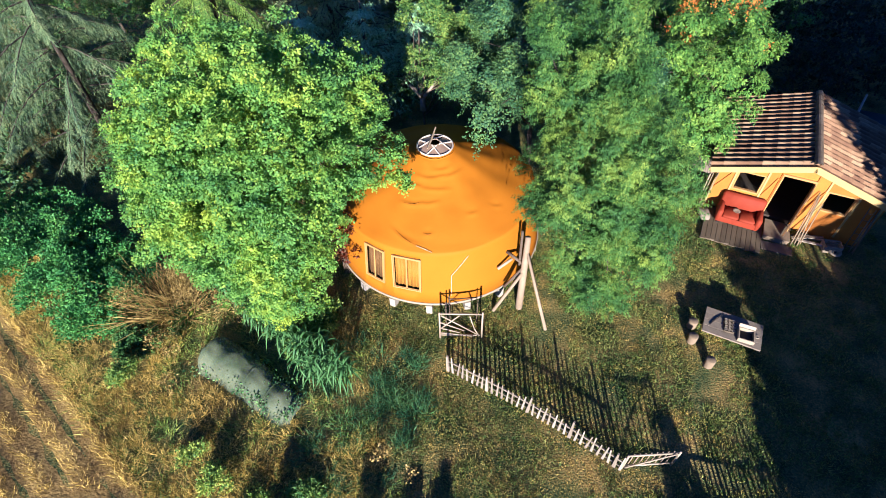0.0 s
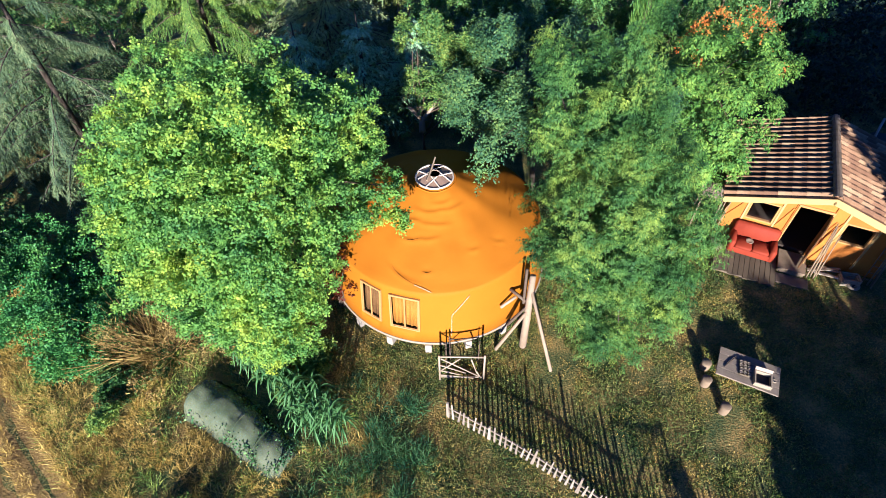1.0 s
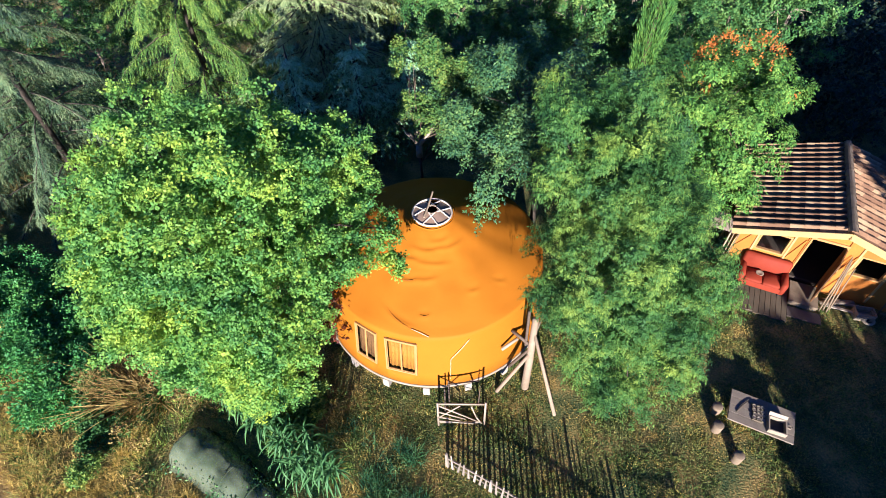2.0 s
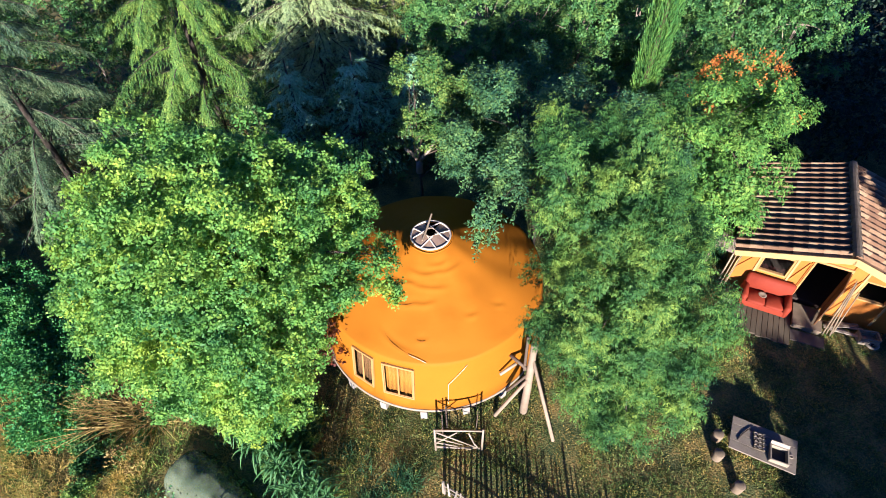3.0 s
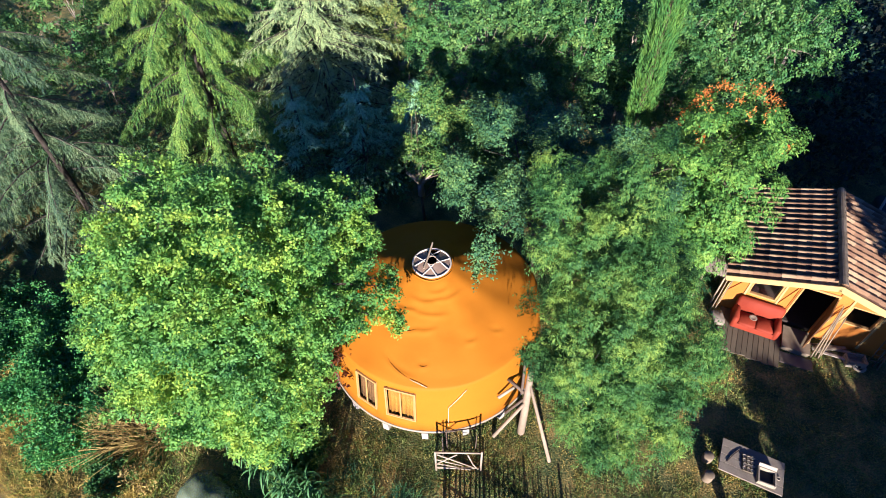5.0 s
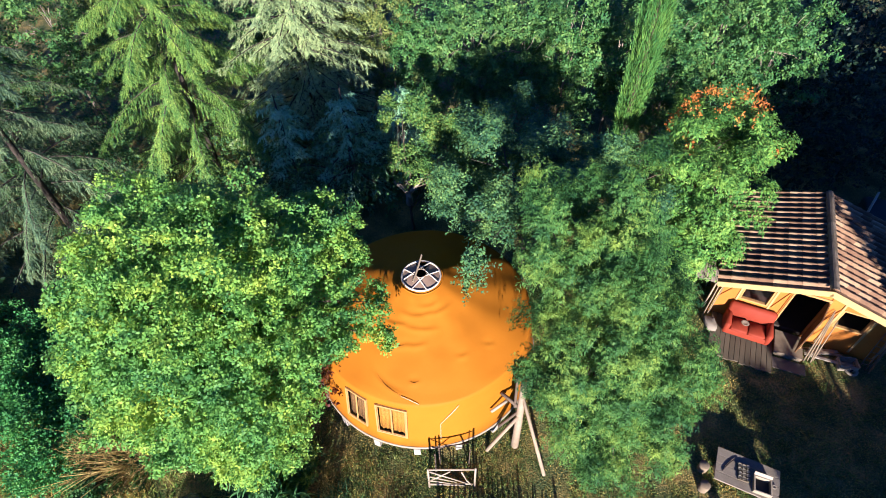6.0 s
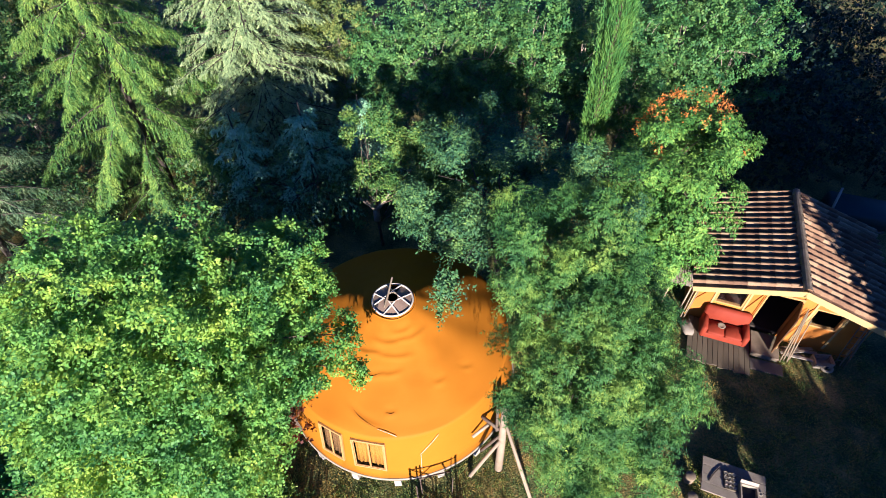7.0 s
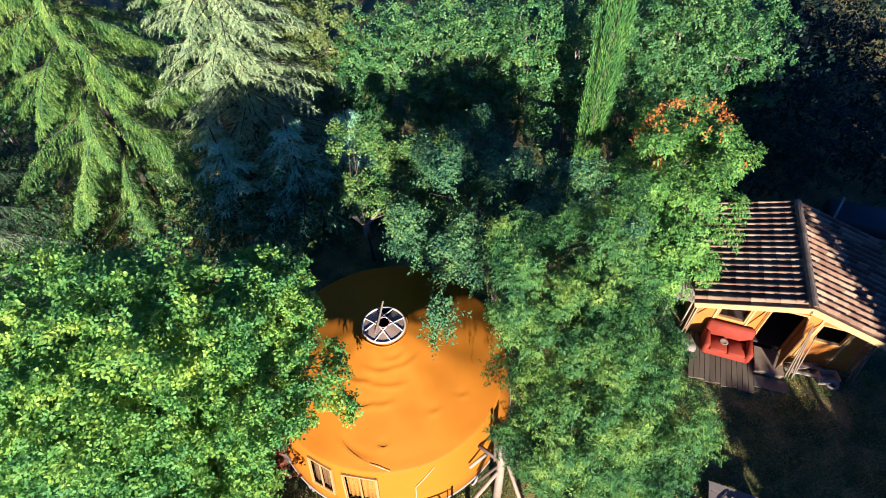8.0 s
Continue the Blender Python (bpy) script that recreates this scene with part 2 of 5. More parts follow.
def tube(bm, pts, radii, seg=8, cap=True):
    """A tapered tube through points."""
    pts = [Vector(p) for p in pts]
    rings = []
    for i, p in enumerate(pts):
        d = (pts[min(i + 1, len(pts) - 1)] - pts[max(i - 1, 0)]).normalized()
        a = d.orthogonal().normalized() if i == 0 else (rings[-1][1] - d * rings[-1][1].dot(d)).normalized()
        b = d.cross(a)
        r = radii[i] if hasattr(radii, "__len__") else radii
        rings.append(([bm.verts.new(p + (a * math.cos(t) + b * math.sin(t)) * r) for t in [2 * math.pi * k / seg for k in range(seg)]], a))
    for (r0, _), (r1, _) in zip(rings, rings[1:]):
        for k in range(seg):
            bm.faces.new((r0[k], r0[(k + 1) % seg], r1[(k + 1) % seg], r1[k]))
    if cap:
        bm.faces.new(rings[0][0][::-1])
        bm.faces.new(rings[-1][0])
    return bm


def revolve(bm, profile, seg=64, a0=0.0, a1=2 * math.pi, wob=None):
    """Turn a profile of (radius, z) round the z axis."""
    full = abs(a1 - a0 - 2 * math.pi) < 1e-6
    n = seg if full else seg + 1
    cols = []
    for k in range(n):
        a = a0 + (a1 - a0) * k / seg
        col = []
        for r, z in profile:
            dr, dz = wob(a, r, z) if wob else (0, 0)
            col.append(bm.verts.new(((r + dr) * math.cos(a), (r + dr) * math.sin(a), z + dz)))
        cols.append(col)
    for k in range(seg):
        c0, c1 = cols[k], cols[(k + 1) % n]
        for i in range(len(profile) - 1):
            bm.faces.new((c0[i], c1[i], c1[i + 1], c0[i + 1]))
    return bm


def unit(v):
    return v / np.maximum(np.linalg.norm(v, axis=1, keepdims=True), 1e-9)


def leaves(name, c, axis, length, width, mat, rng, fold=0.25, parent=None, facing=None, slim=False):
    """Many leaf blades as one mesh: each a pointed, folded quad round c along axis; a slim one is a needle of one face."""
    n = len(c)
    axis = unit(axis)
    if facing is not None:
        f = unit(facing)
        axis = unit(axis - 0.9 * f * np.sum(axis * f, axis=1, keepdims=True))
    side = unit(np.cross(axis, rng.normal(size=(n, 3)) if facing is None else facing))
    up = np.cross(axis, side)
    L = (length * rng.uniform(0.7, 1.25, n))[:, None]
    W = (width * rng.uniform(0.75, 1.25, n))[:, None]
    q = 3 if slim else 4
    v = np.empty((n, q, 3))
    if slim:
        v[:, 0], v[:, 1], v[:, 2] = c + side * W * 0.5, c + axis * L, c - side * W * 0.5
    else:
        v[:, 0] = c
        v[:, 1] = c + axis * L * 0.45 + side * W * 0.5 + up * W * fold
        v[:, 2] = c + axis * L
        v[:, 3] = c + axis * L * 0.45 - side * W * 0.5 + up * W * fold
    me = bpy.data.meshes.new(name)
    me.vertices.add(n * q)
    me.vertices.foreach_set("co", v.reshape(-1).astype(np.float32))
    me.loops.add(n * q)
    me.loops.foreach_set("vertex_index", np.arange(n * q, dtype=np.int32))
    me.polygons.add(n)
    me.polygons.foreach_set("loop_start", np.arange(0, n * q, q, dtype=np.int32))
    me.update(calc_edges=True)
    me.materials.append(mat)
    ob = new(name, me)
    if parent:
        ob.parent = parent
    return ob


def crown_shoots(lobes, count, rng, shell=0.55, rough=0.25, up=0.3, zmin=0.3, bough=0.62, boughs=26, shape=(1.0, 1.0, 0.62)):
    """Bases and ways of shoots: lobes (x, y, z, rx, ry, rz) carry boughs, flattened clumps with gaps between, and the boughs carry the shoots."""
    w = np.array([(l[3] * l[4] + l[3] * l[5] + l[4] * l[5]) for l in lobes])
    nb = max(int(boughs * w.sum() / 8), 12)
    pick = rng.choice(len(lobes), nb, p=w / w.sum())
    L = np.array(lobes)[pick]
    d = unit(rng.normal(size=(nb, 3)))
    r = shell + (1 - shell) * rng.random(nb) ** 0.6 + rough * rng.normal(size=nb) * 0.45
    bc = L[:, :3] + d * L[:, 3:] * r[:, None]
    out = unit(d / L[:, 3:])
    br = bough * rng.uniform(0.55, 1.35, nb)
    q = br ** 2
    k = rng.choice(nb, count, p=q / q.sum())
    e = unit(rng.normal(size=(count, 3)) + 0.5 * out[k] + np.array((0, 0, 0.35)))
    p = bc[k] + e * np.array(shape) * (br[k] * rng.random(count) ** 0.4)[:, None]
    way = unit(e * 0.8 + out[k] * 0.6 + np.array((0, 0, up)) + 0.35 * rng.normal(size=(count, 3)))
    keep = p[:, 2] > zmin
    return p[keep], way[keep], unit(0.55 * out[k] + 0.6 * e)[keep]


def leaf_points(p, way, per, reach, rng, spread=0.7, droop=0.0):
    """Leaf bases and axes along shoots."""
    n = len(p)
    s = rng.random((n, per))
    c = p[:, None] + way[:, None] * (s * reach)[..., None] + rng.normal(size=(n, per, 3)) * 0.16 * reach
    a = way[:, None] * 0.7 + rng.normal(size=(n, per, 3)) * spread + np.array((0, 0, -droop))
    return c.reshape(-1, 3), a.reshape(-1, 3)


def limbs(trunk_pts, lobes, r0, rng, per=2):
    """Trunk and tapered limbs that reach into the lobes."""
    bm = bmesh.new()
    n = len(trunk_pts)
    tube(bm, trunk_pts, [r0 * (1 - 0.6 * i / (n - 1)) for i in range(n)], 9)
    for l in lobes:
        for _ in range(per):
            a = Vector(trunk_pts[-1 if rng.random() < 0.6 else -2])
            d = Vector(rng.normal(size=3)).normalized()
            b = Vector((l[0] + d.x * l[3] * 0.5, l[1] + d.y * l[4] * 0.5, l[2] + abs(d.z) * l[5] * 0.45))
            mid = a.lerp(b, 0.5) + Vector((0, 0, 0.12 * (b - a).length)) + Vector(rng.normal(size=3)) * 0.15
            r = r0 * 0.34
            tube(bm, [a, a.lerp(mid, 0.5), mid, mid.lerp(b, 0.5) + Vector((0, 0, 0.1)), b], [r, r * 0.8, r * 0.6, r * 0.38, r * 0.15], 6)
    return bm


def plume_points(p, way, out, per, reach, rng, droop=0.45, stray=0.45):
    """Leaf bases, axes and facings for feather-like shoots: leaves spring sideways all along and hang a little."""
    n = len(p)
    s = np.sqrt(rng.random((n, per)))
    size = reach * rng.uniform(0.55, 1.25, n)
    c = p[:, None] + way[:, None] * (s * size[:, None])[..., None] + np.array((0, 0, -1.0)) * (0.25 * size[:, None] * s ** 3)[..., None]
    rad = rng.normal(size=(n, per, 3))
    rad = rad - way[:, None] * np.sum(rad * way[:, None], axis=2, keepdims=True)
    rad /= np.maximum(np.linalg.norm(rad, axis=2, keepdims=True), 1e-6)
    c = c + rad * 0.03
    a = rad * 0.6 + way[:, None] * 0.55 + np.array((0, 0, -droop))
    f = rad * 0.35 + out[:, None] * 0.75 + np.array((0, 0, 0.35)) + rng.normal(size=(n, per, 3)) * stray
    return c.reshape(-1, 3), a.reshape(-1, 3), f.reshape(-1, 3)


def rosette_points(p, way, out, per, reach, rng, stray=0.35):
    """Leaf bases, axes and facings for shoots that end in flat whorls of leaves, one whorl above another."""
    n = len(p)
    disc = unit(way * 0.25 + out * 0.3 + np.array((0, 0, 0.5)) + rng.normal(size=(n, 3)) * 0.5)
    t1 = unit(np.cross(disc, rng.normal(size=(n, 3))))
    t2 = np.cross(disc, t1)
    ang = (np.arange(per)[None] * 2.4 + rng.uniform(0, 6.3, (n, 1)) + rng.normal(size=(n, per)) * 0.3)[..., None]
    rad = t1[:, None] * np.cos(ang) + t2[:, None] * np.sin(ang)
    step = (np.arange(per)[None] / per * reach * rng.uniform(0.6, 1.2, (n, 1)))[..., None]
    c = p[:, None] + way[:, None] * step + rad * rng.uniform(0.01, 0.05, (n, per, 1))
    a = rad + disc[:, None] * rng.normal(size=(n, per, 1)) * 0.3 + np.array((0, 0, -0.15))
    f = disc[:, None] + rng.normal(size=(n, per, 3)) * stray
    return c.reshape(-1, 3), a.reshape(-1, 3), f.reshape(-1, 3)


def tree(name, trunk_pts, lobes, shoots, per, reach, length, width, mat, label, seed, r0=0.16, bark=None, shell=0.5, rough=0.25, up=0.3, category="tree", bough=0.62, boughs=26, shape=(1.0, 1.0, 0.62), habit="plume", droop=0.45, stray=0.45, slim=False):
    """Trunk and limbs, and a crown of shoots; habit says whether their leaves stand in plumes or in whorls."""
    rng = np.random.default_rng(seed)
    o = Vector(trunk_pts[0])
    root = thing(name, Matrix.Translation(o), label, category)
    rel = [Vector(q) - o for q in trunk_pts]
    ll = [(l[0] - o.x, l[1] - o.y, l[2] - o.z, *l[3:]) for l in lobes]
    part("trunk", limbs(rel, ll, r0, rng), bark or M_bark, root, "", True)
    p, way, out = crown_shoots(ll, shoots, rng, shell, rough, up, 0.3, bough, boughs, shape)
    c, a, facing = plume_points(p, way, out, per, reach, rng, droop, stray) if habit == "plume" else rosette_points(p, way, out, per, reach, rng, stray)
    leaves("crown", c, a, length, width, mat, rng, 0.15, root, facing, slim)
    return root


def conifer(name, base, height, radius, mat, label, seed, z0=0.8, droop=0.35, levels=13, ring=6, twigs=34, needles=13, nl=0.07, nw=0.02, hang=0.2, taper=0.75, side_len=0.3, brush=0.05, lift=0.2):
    """A trunk with whorls of drooping boughs; each bough carries side sprays on both sides, each spray a brush of needles."""
    rng = np.random.default_rng(seed)
    root = thing(name, Matrix.Translation(base), label, "conifer")
    part("trunk", tube(bmesh.new(), [(0, 0, -0.1), (0, 0, height * 0.5), (0, 0, height)], [0.17, 0.09, 0.02], 9), M_darkbark, root, "", True)
    C, A, F = [], [], []
    for i in range(levels):
        f = i / levels
        z = z0 + (height - z0) * f
        reach = radius * (1 - f) ** taper + 0.15
        for k in range(ring):
            ang = 2 * math.pi * (k + rng.random() * 0.6) / ring + i * 2.4
            R = reach * rng.uniform(0.6, 1.12)
            nt = max(int(twigs * min(1.0, R / radius + 0.25)), 8)
            out = np.array((math.cos(ang), math.sin(ang), 0))
            side = np.array((-out[1], out[0], 0))
            bend = rng.normal() * 0.12
            s = np.linspace(0.08, 1, nt) ** 0.85
            dr = droop * rng.uniform(0.75, 1.25)
            zz = z + R * (lift * s - dr * s ** 2) + rng.normal() * 0.2
            pts = out * (s * R)[:, None] + np.array((0, 0, 1)) * zz[:, None] + side * (s ** 2 * bend * R)[:, None]
            w = pts[:: max(nt // 5, 1)]
            if R > 1.6:
                part("bough", tube(bmesh.new(), [tuple(q) for q in w], [0.03 * (1 - q / len(w)) + 0.004 for q in range(len(w))], 4, False), M_darkbark, root, "", True)
            sg = np.where(np.arange(nt) % 2, 1, -1)
            tl = (R * side_len * (1 - s) ** 0.6 + 0.22) * rng.uniform(0.6, 1.25, nt)
            tw = unit(out * 0.6 + side * sg[:, None] * rng.uniform(0.35, 0.95, (nt, 1)) + np.array((0, 0, -hang)) + rng.normal(size=(nt, 3)) * 0.12)
            u = (np.arange(needles)[None] + rng.random((nt, needles))) / needles
            rad = rng.normal(size=(nt, needles, 3))
            rad -= tw[:, None] * np.sum(rad * tw[:, None], axis=2, keepdims=True)
            rad /= np.maximum(np.linalg.norm(rad, axis=2, keepdims=True), 1e-6)
            c = pts[:, None] + tw[:, None] * (u * tl[:, None])[..., None] + rad * (brush * rng.random((nt, needles, 1)) * (1.1 - u[..., None]))
            c[..., 2] -= hang * 0.7 * (u ** 2) * tl[:, None]
            a = tw[:, None] * 0.9 + rad * 0.7 + np.array((0, 0, -hang * 0.5))
            n = rad * 0.5 + np.array((0, 0, 0.6)) + out * 0.45 + rng.normal(size=(nt, needles, 3)) * 0.35
            C.append(c.reshape(-1, 3))
            A.append(a.reshape(-1, 3))
            F.append(n.reshape(-1, 3))
    leaves("crown", np.concatenate(C), np.concatenate(A), nl, nw, mat, rng, 0.15, root, np.concatenate(F), True)
    return root


# ---- ground ----
def rolling(x, y):
    return 0.05 * math.sin(x * 0.7 + 0.4) * math.sin(y * 0.6) + 0.03 * math.sin(x * 1.9 + y * 1.3)


def make_ground():
    bm = bmesh.new()
    xs = [-2500, -800, -250, -90, -50] + [-30 + i * 0.75 for i in range(88)] + [50, 90, 250, 800, 2500]
    ys = [-2500, -800, -250, -90, -40, -20, -10] + [-4 + i * 0.75 for i in range(60)] + [55, 90, 250, 800, 2500]
    g = [[bm.verts.new((x, y, rolling(x, y) if -30 <= x <= 36 and -4 <= y <= 41 else 0)) for x in xs] for y in ys]
    for r0, r1 in zip(g, g[1:]):
        for i in range(len(xs) - 1):
            bm.faces.new((r0[i], r0[i + 1], r1[i + 1], r1[i]))
    return tagged(part("ground", bm, M_ground, None, "", True), "uneven meadow soil with thin grass and dry patches", "ground", kind="structure")


make_ground()
EDGE_A, EDGE_B = Vector((-15.45, 11.1)), Vector((-7.96, 4.67))
EDGE_D = (EDGE_B - EDGE_A).normalized()
EDGE_N = Vector((EDGE_D.y, -EDGE_D.x))     # points into the field
if EDGE_N.y > 0:
    EDGE_N = -EDGE_N


def field_side(x, y):
    return (Vector((x, y)) - EDGE_A).dot(EDGE_N)


def make_field():
    bm = bmesh.new()
    g = []
    for i in range(0, 41):
        row = []
        for j in range(0, 60):
            q = EDGE_A + EDGE_D * (-12 + j * 0.75) + EDGE_N * (i * 0.3)
            ridge = 0.05 * math.sin(2 * math.pi * i * 0.3 / 0.74)
            row.append(bm.verts.new((q.x, q.y, rolling(q.x, q.y) + 0.03 + ridge + 0.02 * noise.noise((q.x, q.y, 0)))))
        g.append(row)
    for r0, r1 in zip(g, g[1:]):
        for j in range(59):
            bm.faces.new((r0[j], r0[j + 1], r1[j + 1], r1[j]))
    bmesh.ops.recalc_face_normals(bm, faces=bm.faces)
    ob = part("field", bm, M_field, None, "", True)
    return tagged(ob, "ridged dry brown field soil after harvest", "field", kind="structure")


make_field()


def blades(name, pts, height, width, mat, rng, lean, label, category):
    n = len(pts)
    c = np.column_stack([pts[:, 0], pts[:, 1], np.array([rolling(x, y) for x, y in pts[:, :2]])])
    a = np.column_stack([rng.normal(size=n) * lean, rng.normal(size=n) * lean, np.ones(n)])
    h = height * (pts[:, 2] if pts.shape[1] > 2 else 1)
    ob = leaves(name, c, a, h, width, mat, rng, 0.1, slim=True)
    return tagged(ob, label, category, kind="stuff")


def patchy(x, y, scale, seed):
    return noise.noise((x * scale + seed * 7.3, y * scale - seed * 3.1, seed))


def clear(x, y):
    """Nothing grows under the yurt, the hut and the porch."""
    if (x + 0.4) ** 2 + (y - 13.55) ** 2 < 9.6:
        return False
    ta = ((x + 7.3) * 2.9 - (y - 8.55) * 1.75) / 11.5
    if -0.1 < ta < 1.05 and abs((x + 7.3) * 1.75 + (y - 8.55) * 2.9) / 3.39 < 0.75:
        return False
    du, dv = x - 11.82, y - 13.34
    u, v = du * 0.9 - dv * 0.436, du * 0.436 + dv * 0.9
    return not (-2.9 < u < 2.9 and -0.1 < v < 5) and not (-2.6 < u < 0.3 and -1.3 < v < 0.1)


def scatter(n, x0, x1, y0, y1, rng, accept):
    q = rng.uniform((x0, y0), (x1, y1), (n, 2))
    return np.array([(x, y, 0.6 + 0.8 * rng.random()) for x, y in q if clear(x, y) and accept(x, y)])


def tufts(n, per, x0, x1, y0, y1, height, width, mat, seed, lean, label, category, accept, wide=0.1, name="grass"):
    """Tufts of blades: each a cluster with its own height, leaning outwards."""
    rng = np.random.default_rng(seed)
    t = scatter(n, x0, x1, y0, y1, rng, accept)
    size = t[:, 2] ** 1.6
    k = np.repeat(np.arange(len(t)), per)
    off = rng.normal(size=(len(k), 2)) * wide * size[k][:, None]
    c = np.column_stack([t[k, 0] + off[:, 0], t[k, 1] + off[:, 1], np.zeros(len(k))])
    c[:, 2] = [rolling(x, y) for x, y in c[:, :2]]
    bend = rng.normal(size=(len(t), 2)) * 0.45
    a = np.column_stack([off / wide * 0.35 + bend[k] + rng.normal(size=(len(k), 2)) * lean * 0.6, np.ones(len(k)) * 0.9])
    ob = leaves(name, c, a, height * size[k], width, mat, rng, 0.1, slim=True)
    return tagged(ob, label, category, kind="stuff")


def wild(x, y):
    return field_side(x, y) < 0.2 and (x < -2.9 + 0.4 * (9 - y) or x > -0.6 and y < 3.3 - 0.5 * x)


tufts(48000, 6, -4, 17, 1, 18, 0.08, 0.018, M_grass, 5, 0.35, "short worn lawn grass with dry patches", "grass", lambda x, y: patchy(x, y, 0.7, 1) + 0.5 * patchy(x, y, 2.2, 15) > -0.2 and not wild(x, y), 0.04, "lawn_grass")
tufts(30000, 6, -4, 17, 1, 15, 0.045, 0.015, M_drylawn, 4, 0.5, "dry yellow patches in the lawn", "grass", lambda x, y: patchy(x, y, 0.9, 21) + 0.6 * patchy(x, y, 2.6, 22) > -0.12 + (0.2 if x > 6 else 0) - (0.8 if y < 8.2 - 0.66 * x else 0) and not wild(x, y), 0.06, "dry_lawn")
tufts(11000, 14, -18, 8, 1.0, 15, 0.18, 0.014, M_weed, 6, 0.5, "rank green weeds and uncut grass", "weeds", lambda x, y: wild(x, y) and patchy(x, y, 0.6, 2) + 0.5 * patchy(x, y, 1.9, 24) > 0.0, 0.1, "weeds")
tufts(21000, 14, -18, 8, 1.0, 13, 0.22, 0.009, M_straw, 7, 0.35, "golden dry grass along the edge of the field", "grass", lambda x, y: wild(x, y) and (field_side(x, y) > -2.6 + 2.4 * patchy(x, y, 0.5, 9) and patchy(x, y, 1.1, 3) > -0.15 or patchy(x, y, 0.75, 4) + 0.5 * patchy(x, y, 2.0, 25) > 0.1), 0.06, "dry_grass")
tufts(6500, 12, -15, 8, 1.0, 11, 0.18, 0.012, M_brownbush, 8, 0.5, "withered brown weed stalks", "weeds", lambda x, y: wild(x, y) and patchy(x, y, 0.7, 11) + 0.5 * patchy(x, y, 2.0, 26) > 0.12, 0.09, "withered_weeds")


def tunnel_gap(x, y):
    """Distance from the axis of the crop tunnel."""
    a, b, q = Vector((-7.2, 8.5)), Vector((-4.2, 6.65)), Vector((x, y))
    s = min(1.0, max(0.0, (q - a).dot(b - a) / (b - a).length_squared))
    return (q - a - (b - a) * s).length


def sunny(x, y):
    """The open strip on the south side of the tunnel, where only low grass stands."""
    return -7.9 < x < -3.4 and y < 8.9 - 0.62 * (x + 7.2) and y > 8.9 - 0.62 * (x + 7.2) - 2.9


def weed_mounds(name, n, size, mat, seed, label, leaf, accept, x0=-13, x1=7):
    """Low leafy mounds of weeds, joined: nobody could count them."""
    rng = np.random.default_rng(seed)
    q = rng.uniform((x0, 1.0), (x1, 10.5), (n * 8, 2))
    lobes = []
    for x, y in q:
        if accept(x, y) and (x < -0.9 or y < 4.0 - 0.5 * x) and tunnel_gap(x, y) > 1.45 and clear(x, y) and clear(x + 0.4, y) and clear(x, y - 0.4) and len(lobes) < n:
            r = size * rng.uniform(0.6, 1.5)
            lobes.append((x, y, 0.15, r, r, r * rng.uniform(0.7, 1.3)))
    p, way, _ = crown_shoots(lobes, n * 38, rng, 0.5, 0.2, 0.7, 0.02, 0.2, 70)
    c, a = leaf_points(p, way, 8, 0.2, rng, 0.7)
    return tagged(leaves(name, c, a, leaf, leaf * 0.6, mat, rng), label, "weeds", kind="stuff")


weed_mounds("green_weeds", 100, 0.2, M_weedleaf, 61, "mounds of dark green broad-leaved weeds", 0.085, lambda x, y: wild(x, y) and x < -3.8 and not sunny(x, y) and field_side(x, y) < -1.6 and patchy(x, y, 0.45, 12) > -0.15)
weed_mounds("light_weeds", 80, 0.22, M_weed, 62, "mounds of light green leafy weeds", 0.075, lambda x, y: wild(x, y) and x < -3.8 and not sunny(x, y) and field_side(x, y) < -1.0 and patchy(x, y, 0.45, 14) > 0.0)
weed_mounds("brown_weeds", 14, 0.3, M_brownbush, 63, "mounds of withered brown weeds", 0.075, lambda x, y: wild(x, y) and not sunny(x, y) and field_side(x, y) < -0.6 and patchy(x, y, 0.45, 16) > 0.0)


tufts(5200, 9, -4.6, -0.2, 4.2, 9.0, 0.2, 0.02, M_lush, 64, 0.6, "lush blue-green weeds beside the tunnel", "weeds", lambda x, y: tunnel_gap(x, y) > 0.9 and ((x + 2.5) / 2.0) ** 2 + ((y - 6.6) / 2.2) ** 2 < 1 + 0.6 * patchy(x, y, 0.9, 41) and patchy(x, y, 1.1, 42) + 0.5 * patchy(x, y, 2.8, 44) > 0.1, 0.1, "lush_weeds")
weed_mounds("low_weeds", 40, 0.09, M_weedleaf, 65, "low broad-leaved weeds in the dry grass", 0.075, lambda x, y: x > -3.8 and y < 4.6 - 0.2 * x and patchy(x, y, 0.6, 43) > 0.0, -4, 4)


def stubble():
    rng = np.random.default_rng(9)
    n = 86000
    k = rng.integers(0, 16, n)
    along = rng.uniform(-10, 30, n)
    across = k * 0.74 + 0.2 + rng.normal(size=n) * 0.1
    keep = np.array([patchy(a, b, 0.8, 6) > -0.2 for a, b in zip(along, across)])
    q = np.array([EDGE_A + EDGE_D * a + EDGE_N * b for a, b in zip(along[keep], across[keep])])
    pts = np.column_stack([q, 0.5 + rng.random(len(q))])
    return blades("stubble", pts, 0.3, 0.013, M_straw, rng, 0.5, "rows of pale dry straw stubble in the field", "stubble")


stubble()


# ---- yurt ----
YC = Vector((-0.4, 13.6, 0.0))
Y_FLOOR, Y_EAVE, Y_TOP, Y_R, Y_RING = 0.5, 2.55, 3.95, 3.3, 0.56
Y_FOOT = 3.58                       # the wall leans in from its foot to the eave


def wall_r(z):
    return Y_FOOT + (Y_R - Y_FOOT) * (z - Y_FLOOR) / (Y_EAVE - Y_FLOOR)


